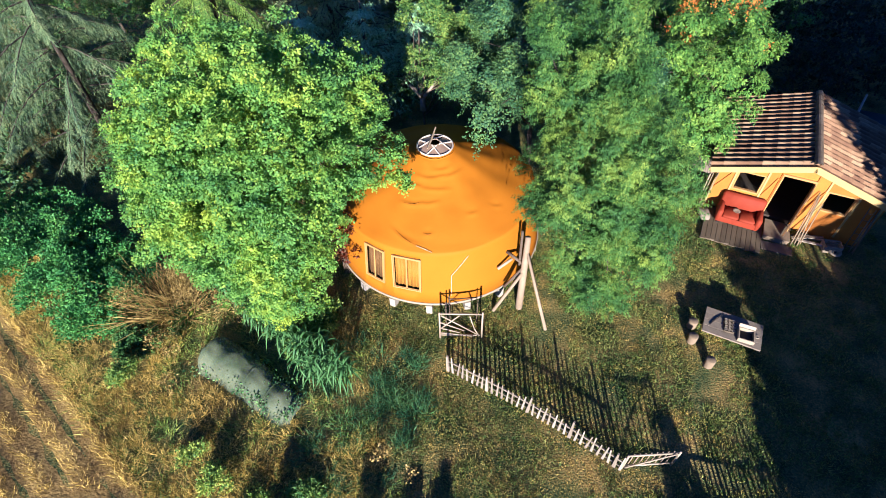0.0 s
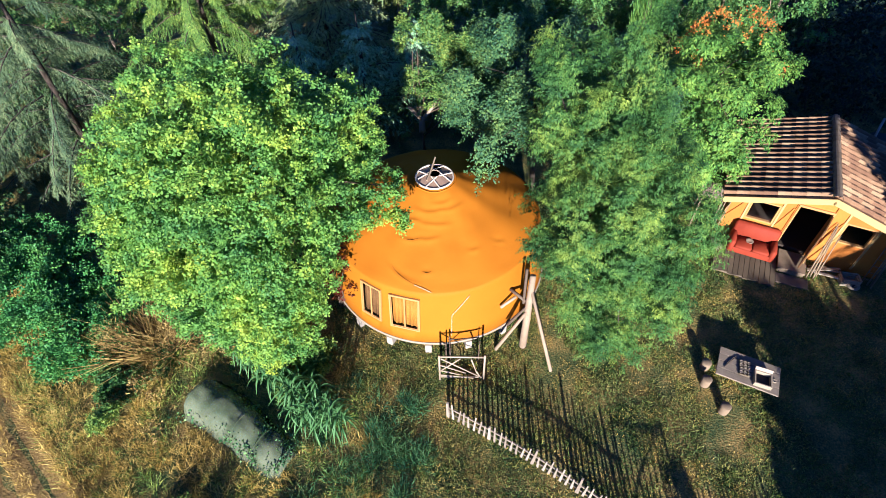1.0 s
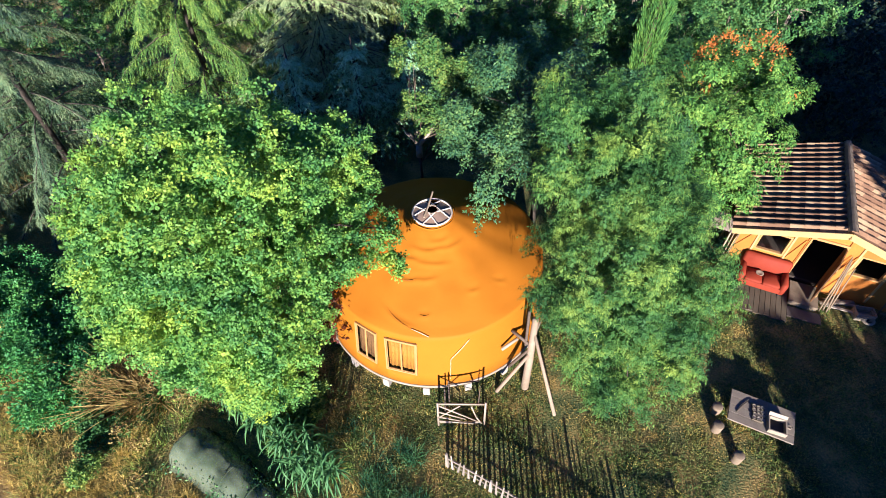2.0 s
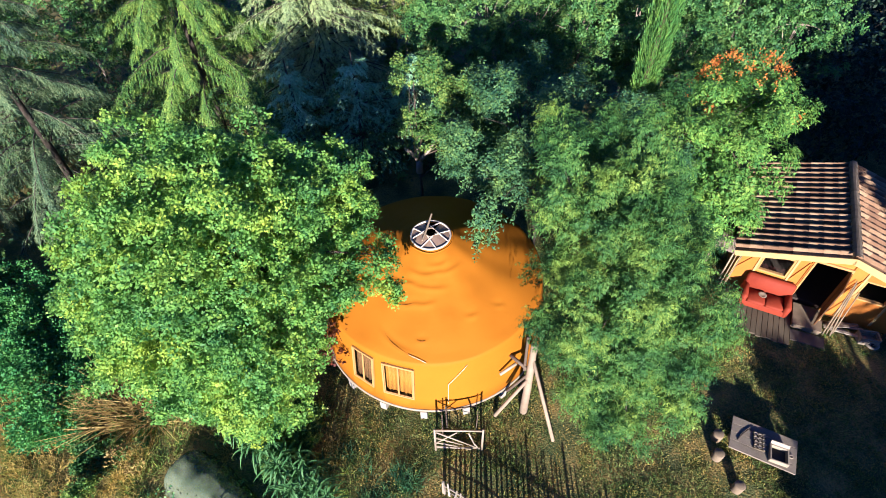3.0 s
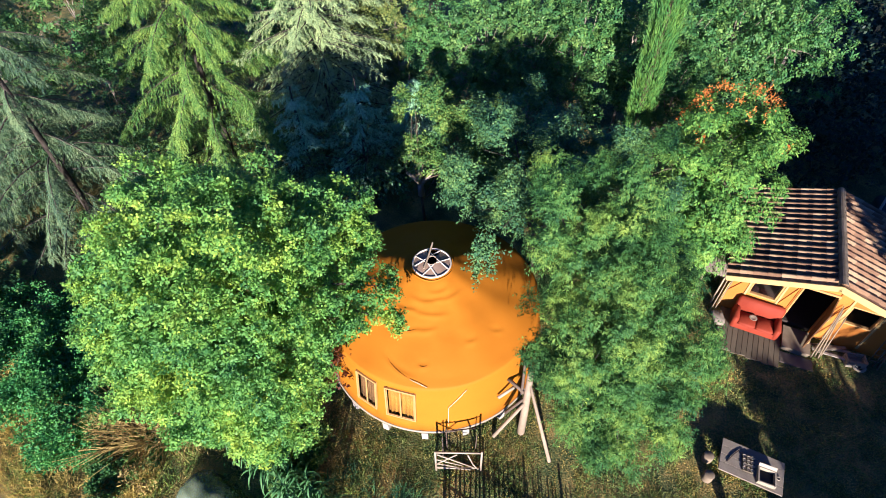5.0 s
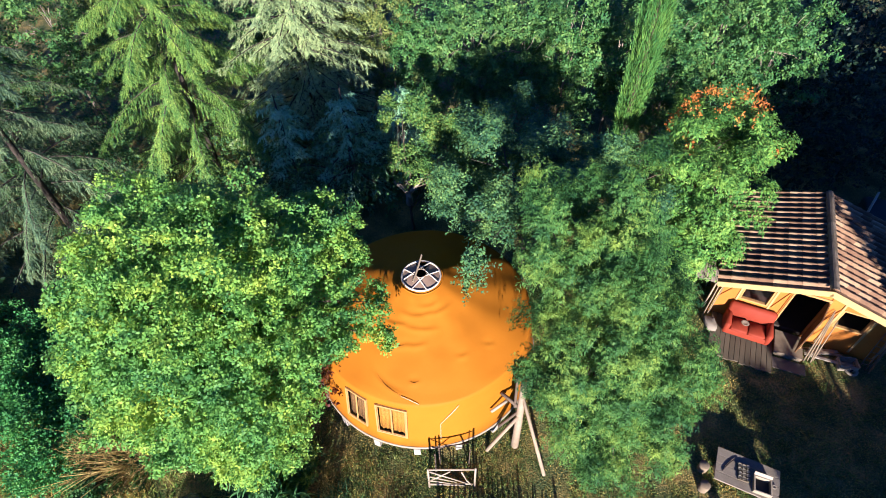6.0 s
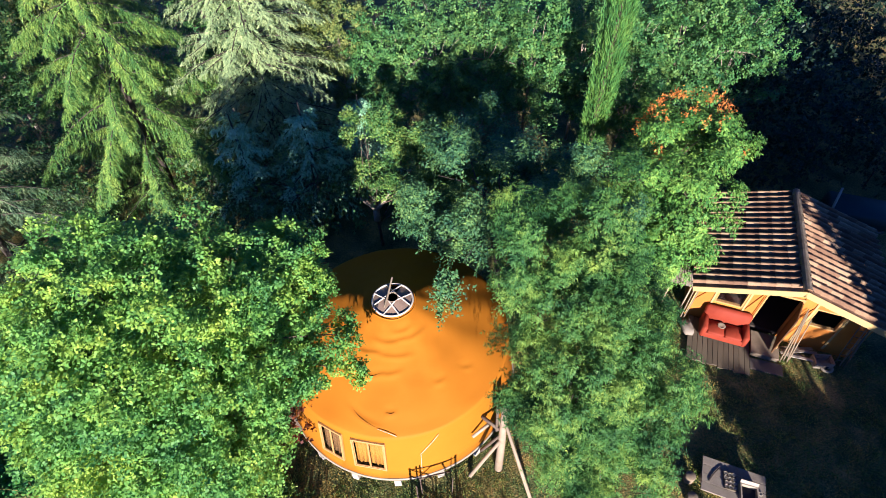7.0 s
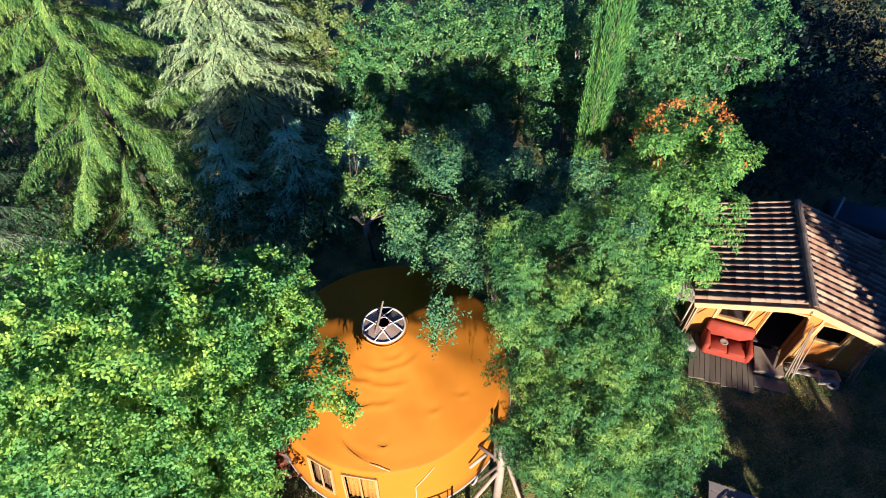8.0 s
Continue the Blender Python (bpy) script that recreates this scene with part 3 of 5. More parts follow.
def roof_point(ang, r, lift=0.0):
    """A point of the roof cloth, from the yurt's middle."""
    f = (Y_R - r) / (Y_R - Y_RING)
    z = Y_EAVE + (Y_TOP - Y_EAVE) * (f ** 0.92) - 0.05 * math.sin(math.pi * f)
    return Vector((r * math.cos(ang), r * math.sin(ang), z + lift))


def fold_height(ang, r):
    """Height of the wrinkles pressed into the roof cloth."""
    h = 0.0
    for a0, r0, a1, r1 in CREASES:
        reach = (a1 - a0) * 0.25
        s = ((math.degrees(ang) + 180) % 360 - 180 - a0 + reach) / (a1 - a0 + 2 * reach)
        if 0 < s < 1:
            d = r - (r0 + (r1 - r0) * s + 0.05 * math.sin(math.pi * s))
            h += math.sin(math.pi * s) * (0.02 * math.exp(-(d / 0.07) ** 2) - 0.014 * math.exp(-((d + 0.12) / 0.09) ** 2))
    return h


def make_yurt():
    root = thing("yurt", Matrix.Translation(YC), "round yurt of orange canvas on a raised floor with low blocks", "yurt")
    bm = bmesh.new()
    revolve(bm, [(0.0, 0.36), (Y_FOOT - 0.1, 0.36), (Y_FOOT - 0.02, 0.38), (Y_FOOT, 0.42), (Y_FOOT, 0.49), (0.0, 0.5)], 72)
    part("floor_platform", bm, M_greywood, root, "round plank floor")
    bm = bmesh.new()
    revolve(bm, [(Y_FOOT - 0.02, 0.46), (Y_FOOT + 0.035, 0.46), (Y_FOOT + 0.035, 0.53), (Y_FOOT - 0.02, 0.535), (Y_FOOT - 0.02, 0.46)], 96)
    part("base_trim", bm, M_white, root, "white trim round the foot of the wall", True)
    for k in range(18):
        a = 2 * math.pi * (k + 0.3) / 18
        m = pose((Y_FOOT - 0.12) * math.cos(a), (Y_FOOT - 0.12) * math.sin(a), 0, 0, 0, math.degrees(a))
        boxpart("block", (-0.12, -0.1, -0.05), (0.14, 0.1, 0.365), M_block, root, "", 0.012, m)
    bm = bmesh.new()

    def wall_wob(a, r, z):
        if z > Y_EAVE - 0.2:
            return 0, 0
        return 0.004 * math.sin(a * 17 + z * 2) + 0.005 * noise.noise((a * 4, z * 1.5, 2.0)), 0

    gaps = [(WIN[0][0], WIN[0][1]), (WIN[1][0], WIN[1][1])]
    zs = [0.52, W_LO, (W_LO + W_HI) / 2, W_HI, Y_EAVE - 0.12, Y_EAVE - 0.06]
    rs = [wall_r(z) for z in zs]
    cuts = sorted({radians(v) for g in gaps for v in g} | {2 * math.pi * k / 96 for k in range(96)})
    cols = []
    for a in cuts:
        cols.append([bm.verts.new(((r + wall_wob(a, r, z)[0]) * math.cos(a), (r + wall_wob(a, r, z)[0]) * math.sin(a), z)) for r, z in zip(rs, zs)])
    for i, a in enumerate(cuts):
        b = cuts[(i + 1) % len(cuts)] + (2 * math.pi if i == len(cuts) - 1 else 0)
        mid = (a + b) / 2
        inside = any(radians(g[0]) - 1e-6 < mid < radians(g[1]) + 1e-6 for g in gaps)
        c0, c1 = cols[i], cols[(i + 1) % len(cols)]
        for j in range(len(zs) - 1):
            if inside and j in (1, 2):
                continue
            bm.faces.new((c0[j], c1[j], c1[j + 1], c0[j + 1]))
    wall = part("wall", bm, M_canvas, root, "orange canvas wall", True)
    wall.modifiers.new("thick", "SOLIDIFY").thickness = 0.02
    bm = bmesh.new()
    n_r, n_a = 76, 216
    grid = []
    for i in range(n_r + 1):
        r = Y_R + 0.018 if i == 0 else Y_R - (Y_R - Y_RING + 0.03) * (i - 1) / (n_r - 1)
        row, calm = [], min(1.0, max(0.0, (Y_R - r) / 0.25))
        for k in range(n_a):
            a = 2 * math.pi * k / n_a
            q = roof_point(a, min(r, Y_R))
            f = (Y_R - r) / (Y_R - Y_RING)
            if r > Y_R:
                q = Vector((r * math.cos(a), r * math.sin(a), Y_EAVE - 0.1))
            sag = 0.018 * math.sin(a * 12 + 0.6) * max(f, 0) ** 0.5 * (1 - max(f, 0)) * 2
            wr = 0.035 * noise.noise((q.x * 1.1, q.y * 1.1, 5.0)) + 0.02 * noise.noise((q.x * 3.5, f * 9.0, 8.0)) * max(f, 0)
            row.append(bm.verts.new(q + Vector((0, 0, sag + wr * (0.25 + 0.75 * calm) + fold_height(a, r)))))
        grid.append(row)
    for r0, r1 in zip(grid, grid[1:]):
        for k in range(n_a):
            bm.faces.new((r0[k], r0[(k + 1) % n_a], r1[(k + 1) % n_a], r1[k]))
    roof = part("roof", bm, M_canvas, root, "sagging orange canvas roof with creases", True)
    bm = bmesh.new()
    tube(bm, [((Y_RING + 0.07) * math.cos(t), (Y_RING + 0.07) * math.sin(t), Y_TOP - 0.02 + 0.01 * math.sin(5 * t)) for t in np.linspace(0, 2 * math.pi, 49)], 0.02, 6, False)
    part("hem", bm, M_canvas, roof, "rolled hem round the smoke opening", True)
    crown = part("crown_ring", tube(bmesh.new(), [(Y_RING * math.cos(t), Y_RING * math.sin(t), Y_TOP + 0.05) for t in np.linspace(0, 2 * math.pi, 49)], 0.03, 8, False), M_rope, root, "pale wooden crown ring", True)
    for k in range(8):
        a = 2 * math.pi * k / 8 + 0.3
        part("spoke", tube(bmesh.new(), [(Y_RING * math.cos(a), Y_RING * math.sin(a), Y_TOP + 0.06), (0.16 * math.cos(a + (0.9 if k % 2 else -0.9)), 0.16 * math.sin(a + (0.9 if k % 2 else -0.9)), Y_TOP + 0.16)], 0.021, 6), M_rope, crown)
    part("hub_ring", tube(bmesh.new(), [(0.16 * math.cos(t), 0.16 * math.sin(t), Y_TOP + 0.16) for t in np.linspace(0, 2 * math.pi, 25)], 0.014, 6, False), M_pole, crown, "", True)
    bm = revolve(bmesh.new(), [(Y_RING - 0.01, Y_TOP + 0.03), (0.38, Y_TOP + 0.08), (0.16, Y_TOP + 0.135)], 40, radians(-250), radians(60))
    part("crown_cover", bm, M_film, crown, "dull clear cover over the crown", True)
    part("flap_pole", tube(bmesh.new(), [(-0.22, -0.3, Y_TOP + 0.14), (-0.1, 0.1, Y_TOP + 0.22), (0.02, 0.55, Y_TOP + 0.34)], [0.03, 0.03, 0.025], 6), M_pole, crown, "pale flap pole")
    # darker canvas lines that paint the shade of three creases, and ropes lying on the cloth
    for a0, r0, a1, r1 in CREASES[:3]:
        bm = bmesh.new()
        pts = []
        for i in range(9):
            s = i / 8
            q = roof_point(radians(a0 + (a1 - a0) * s), r0 + (r1 - r0) * s + 0.04 * math.sin(math.pi * s), 0.014)
            q.z += 0.035 * noise.noise((q.x * 1.1, q.y * 1.1, 5.0)) + fold_height(radians(a0 + (a1 - a0) * s), math.hypot(q.x, q.y))
            pts.append(q)
        tube(bm, pts, [0.001 + 0.0045 * math.sin(math.pi * i / 8) for i in range(9)], 5)
        part("crease_shade_line", bm, M_crease_shade, roof, "", True)
    for a0, z0, a1, z1 in ROPES:
        bm = bmesh.new()
        tube(bm, [((wall_r(z0 + (z1 - z0) * s) + 0.035) * math.cos(radians(a0 + (a1 - a0) * s)), (wall_r(z0 + (z1 - z0) * s) + 0.035) * math.sin(radians(a0 + (a1 - a0) * s)), z0 + (z1 - z0) * s) for s in np.linspace(0, 1, 7)], 0.008, 5)
        part("rope", bm, M_rope, root, "pale rope tied round the canvas", True)
    bm = bmesh.new()
    q0, q1 = roof_point(radians(-100.3), 3.13, 0.04), roof_point(radians(-91.5), 3.28, 0.03)
    tube(bm, [q0, q0.lerp(q1, 0.5) + Vector((0, 0, 0.01)), q1], 0.008, 5)
    part("rope", bm, M_rope, root, "", True)
    for lo, hi in WIN:
        mid = radians((lo + hi) / 2)
        w = wall_r(W_LO) * radians(hi - lo) + 0.03
        m = pose((wall_r(W_LO) + 0.0) * math.cos(mid), (wall_r(W_LO) + 0.0) * math.sin(mid), W_LO, 0, 0, math.degrees(mid) + 90) @ pose(0, 0, 0, -7.5)
        win = part("window", framed(w, W_HI - W_LO, 0.05, 0.06), M_frame, root, "pale timber window with two sashes")
        win.matrix_basis = m
        for k in (0, 1):
            x0 = -w / 2 + 0.055 + k * (w - 0.11) / 2
            sw = (w - 0.11) / 2
            sash = part("sash", framed(sw, W_HI - W_LO - 0.11, 0.022, 0.035), M_frame, win)
            sash.matrix_basis = pose(x0 + sw / 2, 0.0, 0.055)
        pane = boxpart("pane", (-w / 2 + 0.1, 0.02, 0.1), (w / 2 - 0.1, 0.026, W_HI - W_LO - 0.1), M_glass, win, "", 0)
        pane.visible_shadow = False
        bm = bmesh.new()
        cols = []
        for i in range(25):
            x = -w / 2 + 0.08 + (w - 0.16) * i / 24
            y = 0.085 + 0.02 * math.sin(i * 1.7)
            cols.append((bm.verts.new((x, y, 0.08 if i % 7 else 0.13)), bm.verts.new((x, y, W_HI - W_LO - 0.05))))
        for (a, b), (c, d) in zip(cols, cols[1:]):
            bm.faces.new((a, c, d, b))
        cur = part("curtain", bm, M_curtain if hi > 258 else M_browncloth, win, "yellow curtain" if hi > 258 else "brown curtain", True)
        cur.modifiers.new("thick", "SOLIDIFY").thickness = 0.01
    return root


def framed(w, h, bar, depth):
    """A rectangular frame, centred in x, standing on z = 0, y from -depth/2 to depth/2."""
    bm = bmesh.new()
    d = depth / 2
    box(bm, (-w / 2, -d, 0), (w / 2, d, bar), 0.006)
    box(bm, (-w / 2, -d, h - bar), (w / 2, d, h), 0.006)
    box(bm, (-w / 2, -d, bar), (-w / 2 + bar, d, h - bar), 0.006)
    box(bm, (w / 2 - bar, -d, bar), (w / 2, d, h - bar), 0.006)
    return bm


WIN = [(-129.5, -117.7), (-112.3, -97.7)]
WIN = [(a + 360, b + 360) for a, b in WIN]
W_LO, W_HI = 1.02, 2.34
CREASES = [(-116.6, 2.74, -100.3, 3.13), (-97, 2.77, -91.8, 2.75), (-119, 2.02, -103, 1.9), (-103, 1.9, -86.7, 1.84), (-44.3, 2.43, -39.4, 2.62),
           (-135, 1.53, -111, 1.42), (-111, 1.42, -74, 1.54), (-117, 1.16, -80, 1.13), (-80, 1.13, -45, 1.13), (-65, 2.35, -58, 2.39), (-92, 0.95, -60, 0.9)]
ROPES = [(-82, 1.7, -73, 2.36), (-82, 1.7, -82.5, 0.84)]
make_yurt()


def make_tripod():
    root = thing("pole_prop", Matrix.Translation((2.26, 10.25, 0)), "stout peeled post with slanting props beside the yurt", "post")
    part("post", tube(bmesh.new(), [(0, 0, -0.1), (0.04, 0.2, 1.3), (0.1, 0.55, 2.7)], [0.12, 0.11, 0.09], 10), M_pole, root, "", True)
    part("brace", tube(bmesh.new(), [(0.75, -0.9, 0), (0.1, 0.38, 2.2)], [0.055, 0.05], 7), M_pole, root, "", True)
    part("brace", tube(bmesh.new(), [(-0.85, -0.15, 0), (0.02, 0.2, 1.5)], [0.06, 0.05], 7), M_pole, root, "", True)
    part("stub", tube(bmesh.new(), [(-0.75, 0.35, 1.5), (-0.3, 0.55, 1.75)], [0.05, 0.05], 7), M_white, root, "pale sawn stub", True)
    part("crosspiece", tube(bmesh.new(), [(-0.45, 0.75, 1.85), (0.08, 0.3, 1.7)], [0.055, 0.05], 7), M_bark, root, "dark bark-covered crosspiece", True)
    part("rail", tube(bmesh.new(), [(-0.5, 0.25, 0.75), (0.05, 0.28, 1.7)], [0.045, 0.04], 7), M_bark, root, "", True)
    part("rail", tube(bmesh.new(), [(-0.05, 0.75, 2.75), (-0.08, 0.42, 1.6)], [0.045, 0.04], 7), M_bark, root, "", True)


make_tripod()


# ---- fence and gates ----
def make_fence(a, b, n):
    a, b = Vector(a), Vector(b)
    root = thing("picket_fence", Matrix.Translation(a), "low fence of pale weathered wooden pickets", "fence", "picket fences")
    d = b - a
    ang = math.degrees(math.atan2(d.y, d.x))
    rnd = random.Random(3)
    for i in range(n):
        s = i / (n - 1)
        bow = 0.12 * math.sin(math.pi * s)
        p = d * s + Vector((-d.y, d.x, 0)).normalized() * bow
        post = i % 8 == 0
        h = (0.86 if post else 0.74) * rnd.uniform(0.92, 1.06)
        bm = bmesh.new()
        w = 0.05 if post else 0.036
        box(bm, (-w, -0.03 if post else -0.012, -0.05), (w, 0.03 if post else 0.012, h), 0.004)
        for v in bm.verts:
            if v.co.z > h - 0.02:
                v.co.x *= 0.45
        ob = part("post" if post else "picket", bm, M_fence, root)
        ob.matrix_basis = pose(p.x, p.y, rolling(a.x + p.x, a.y + p.y), rnd.uniform(-4, 4), rnd.uniform(-5, 5), ang + rnd.uniform(-8, 8))
    for z, rr in ((0.16, 0.016), (0.46, 0.03)):
        pts = [d * s + Vector((-d.y, d.x, 0)).normalized() * (0.12 * math.sin(math.pi * s) + 0.03) + Vector((0, 0, z)) for s in np.linspace(0, 1, 9)]
        part("rail", tube(bmesh.new(), pts, rr, 5), M_fence, root)


make_fence((-0.05, 7.95, 0), (4.35, 5.03, 0), 34)
make_fence((5.8, 3.75, 0), (8.7, 3.2, 0), 24)


def make_gate(p, ang, w, h, label, bars, diag):
    root = thing("gate", pose(p[0], p[1], 0, 0, 0, ang), label, "gate")
    for x in (0, w):
        part("stile", tube(bmesh.new(), [(x, 0, -0.05), (x, 0.0, h)], [0.035, 0.03], 7), M_white, root, "", True)
    for z in (0.12, h - 0.08):
        part("rail", tube(bmesh.new(), [(0, 0.02, z), (w, 0.02, z - 0.05)], [0.03, 0.025], 7), M_white, root, "", True)
    for x0, z0, x1, z1 in diag:
        part("brace", tube(bmesh.new(), [(x0, -0.03, z0), (x1, -0.03, z1)], [0.025, 0.02], 6), M_white, root, "", True)
    for i in range(bars):
        x = w * (i + 1) / (bars + 1)
        part("bar", tube(bmesh.new(), [(x, 0.045, 0.05), (x + 0.02, 0.045, h * 0.95)], [0.018, 0.014], 5), M_pole, root, "", True)
    return root


make_gate((-0.29, 9.1), 0, 1.28, 1.3, "rustic gate of pale peeled branches", 0, [(0.0, 0.5, 0.6, 1.2), (0.05, 1.2, 1.2, 0.15), (0.9, 1.15, 1.05, 0.5), (1.05, 0.5, 1.2, 0.12), (0.02, 0.85, 0.75, 0.4), (0.02, 0.55, 0.6, 0.3), (0.02, 0.3, 1.0, 0.1)])
make_gate((4.42, 5.08), 4, 1.3, 0.85, "tilted rustic gate of thin pale sticks", 8, [(0.05, 0.12, 1.25, 0.8)])


def make_step_rail():
    root = thing("step_rail", pose(-0.1, 9.75, 0), "dark bark-covered handrail by the yurt entrance", "handrail")
    part("post", tube(bmesh.new(), [(0, -0.25, -0.05), (0.0, -0.22, 1.25)], [0.024, 0.02], 7), M_bark, root, "", True)
    part("post", tube(bmesh.new(), [(0.12, 0.0, -0.05), (0.1, 0.05, 1.2)], [0.024, 0.02], 7), M_bark, root, "", True)
    part("rail", tube(bmesh.new(), [(0.08, 0.0, 1.1), (0.4, 0.12, 0.95), (0.95, 0.2, 0.92)], [0.022, 0.02, 0.018], 7), M_bark, root, "", True)
    part("stick", tube(bmesh.new(), [(0.95, -0.1, -0.05), (0.98, -0.05, 1.1)], [0.018, 0.015], 6), M_bark, root, "", True)


make_step_rail()


# ---- hut ----
P0 = Vector((11.82, 13.34))
HUT = pose(P0.x, P0.y, 0, 0, 0, -25.8)
H_RIDGE, H_EAVE, H_HALF, H_LEN, H_WALL = 3.12, 2.17, 2.9, 4.85, 0.6
FLOOR_Z = 0.28


def slope_z(u):
    return H_RIDGE - (H_RIDGE - H_EAVE) * abs(u) / H_HALF


def make_hut():
    root = thing("hut", HUT, "small timber hut with a clay tile roof and an open door", "hut")
    wl, wr, back = -2.6, 2.6, 4.6
    door, win_a, win_b = (-0.58, 0.36), (-1.95, -1.05), (0.85, 1.75)

    def prism(u0, u1, v0, v1, z0):
        """A wall piece up to the underside of the roof."""
        bm = bmesh.new()
        us = sorted({u0, u1} | ({0.0} if u0 < 0 < u1 else set()))
        top = [[bm.verts.new((u, v, slope_z(u) - 0.08)) for u in us] for v in (v0, v1)]
        bot = [[bm.verts.new((u, v, z0)) for u in us] for v in (v0, v1)]
        for i in range(len(us) - 1):
            bm.faces.new((bot[0][i], bot[0][i + 1], top[0][i + 1], top[0][i]))
            bm.faces.new((bot[1][i + 1], bot[1][i], top[1][i], top[1][i + 1]))
            bm.faces.new((top[0][i], top[0][i + 1], top[1][i + 1], top[1][i]))
            bm.faces.new((bot[0][i + 1], bot[0][i], bot[1][i], bot[1][i + 1]))
        bm.faces.new((bot[0][0], top[0][0], top[1][0], bot[1][0]))
        bm.faces.new((bot[0][-1], bot[1][-1], top[1][-1], top[0][-1]))
        return bm

    t = 0.1
    front = part("wall", prism(wl, win_a[0], H_WALL, H_WALL + t, 0), M_wood, root, "golden timber wall")
    for u0, u1 in ((win_a[1], door[0]), (door[1], win_b[0]), (win_b[1], wr)):
        part("wall", prism(u0, u1, H_WALL, H_WALL + t, 0), M_wood, root)
    for (u0, u1), z1 in ((win_a, 1.95), (door, 2.12), (win_b, 1.95)):
        part("wall", prism(u0, u1, H_WALL, H_WALL + t, z1), M_wood, root)
    for u0, u1 in (win_a, win_b):
        boxpart("wall", (u0, H_WALL, 0), (u1, H_WALL + t, 1.1), M_wood, root, "", 0)
    part("wall", prism(wl, wr, back, back + t, 0), M_wood, root)
    for u0 in (wl, wr - t):
        boxpart("wall", (u0, H_WALL + t, 0), (u0 + t, back, slope_z(wl) - 0.1), M_wood, root, "", 0)
    # floor coloured near black to stand in for the shade indoors
    boxpart("floor", (wl + t, H_WALL + t, 0.1), (wr - t, back, FLOOR_Z), M_inside_shade, root, "hut floor with the indoor shade put into its colour", 0)
    # front framing: posts and braces proud of the wall
    for u in (wl + 0.04, -1.99, -1.01, -0.64, 0.42, 0.81, 1.79, wr - 0.1):
        boxpart("stud", (u - 0.035, H_WALL - 0.035, 0.15), (u + 0.035, H_WALL - 0.003, slope_z(u) - 0.12), M_fascia if u < -0.9 or u > 0.5 else M_wood, root)
    for u0, z0, u1, z1 in ((-2.5, 1.0, -2.05, 1.9), (-0.95, 1.1, -0.7, 2.0), (0.47, 0.9, 0.78, 1.9)):
        part("brace", tube(bmesh.new(), [(u0, H_WALL - 0.02, z0), (u1, H_WALL - 0.02, z1)], 0.03, 4), M_wood, root)
    for (u0, u1) in (win_a, win_b):
        win = part("window", framed(u1 - u0, 0.85, 0.06, 0.12), M_frame, root, "timber window")
        win.matrix_basis = pose((u0 + u1) / 2, H_WALL + 0.04, 1.1)
        pane = boxpart("pane", (-(u1 - u0) / 2 + 0.05, -0.003, 0.05), ((u1 - u0) / 2 - 0.05, 0.003, 0.8), M_glass, win, "", 0)
        pane.visible_shadow = False
    for x0, x1 in ((door[0] - 0.06, door[0]), (door[1], door[1] + 0.06)):
        boxpart("door_jamb", (x0, H_WALL - 0.06, FLOOR_Z), (x1, H_WALL + 0.12, 2.14), M_frame, root)
    boxpart("lintel", (door[0] - 0.06, H_WALL - 0.06, 2.14), (door[1] + 0.06, H_WALL + 0.12, 2.22), M_frame, root)
    leaf = boxpart("door", (0.0, 0.022, 1.0), (0.83, 0.048, 1.1), M_wood, root, "plank door standing open", 0.004)
    leaf.matrix_basis = pose(door[1] + 0.02, H_WALL - 0.07, FLOOR_Z + 0.02, 0, 0, -106)
    for k in range(5):
        boxpart("plank", (0.17 * k + 0.003, -0.02, 0), (0.17 * k + 0.167, 0.02, 1.8), M_doorwood, leaf, "", 0.005)
    for z in (0.25, 1.5):
        boxpart("ledge", (0.02, 0.021, z), (0.83, 0.05, z + 0.1), M_fascia, leaf, "", 0.004)
    # roof: two boarded slopes, barge boards, tiles
    a = math.atan2(H_RIDGE - H_EAVE, H_HALF)
    L = math.hypot(H_RIDGE - H_EAVE, H_HALF)
    for sgn in (-1, 1):
        m = Matrix(((sgn * math.cos(a), 0, sgn * math.sin(a), 0), (0, 1, 0, 0), (-math.sin(a), 0, math.cos(a), H_RIDGE), (0, 0, 0, 1)))
        boards = bmesh.new()
        box(boards, (0, 0.02, -0.06), (L, H_LEN, -0.03), 0, m)
        bmesh.ops.recalc_face_normals(boards, faces=boards.faces)
        slope = part("roof", boards, M_greywood, root, "slope of clay tiles, weathered brown")
        fas = bmesh.new()
        box(fas, (0, -0.04, -0.19), (L + 0.03, 0.0, 0.03), 0.006, m)
        bmesh.ops.recalc_face_normals(fas, faces=fas.faces)
        part("barge_board", fas, M_fascia, slope, "cream barge board")
        cols, rows = 17, 8
        dv, ds = H_LEN / cols, L / rows
        bm = bmesh.new()
        prof = [(0.0, 0.012), (0.12, 0.0), (0.54, -0.005), (0.6, 0.06), (0.69, 0.105), (0.8, 0.11), (0.92, 0.07), (1.03, 0.012)]
        low = [bm.verts.new((ds * 1.06, p * dv, z + 0.024)) for p, z in prof]
        top = [bm.verts.new((-0.02, p * dv, z)) for p, z in prof]
        lip = [bm.verts.new((ds * 1.06, p * dv, z + 0.002)) for p, z in prof]
        for i in range(len(prof) - 1):
            bm.faces.new((top[i], low[i], low[i + 1], top[i + 1]))
            bm.faces.new((low[i], lip[i], lip[i + 1], low[i + 1]))
        bmesh.ops.transform(bm, matrix=Matrix(((sgn * math.cos(a), 0, sgn * math.sin(a), 0), (0, 1, 0, 0), (-math.sin(a), 0, math.cos(a), 0), (0, 0, 0, 1))), verts=bm.verts)
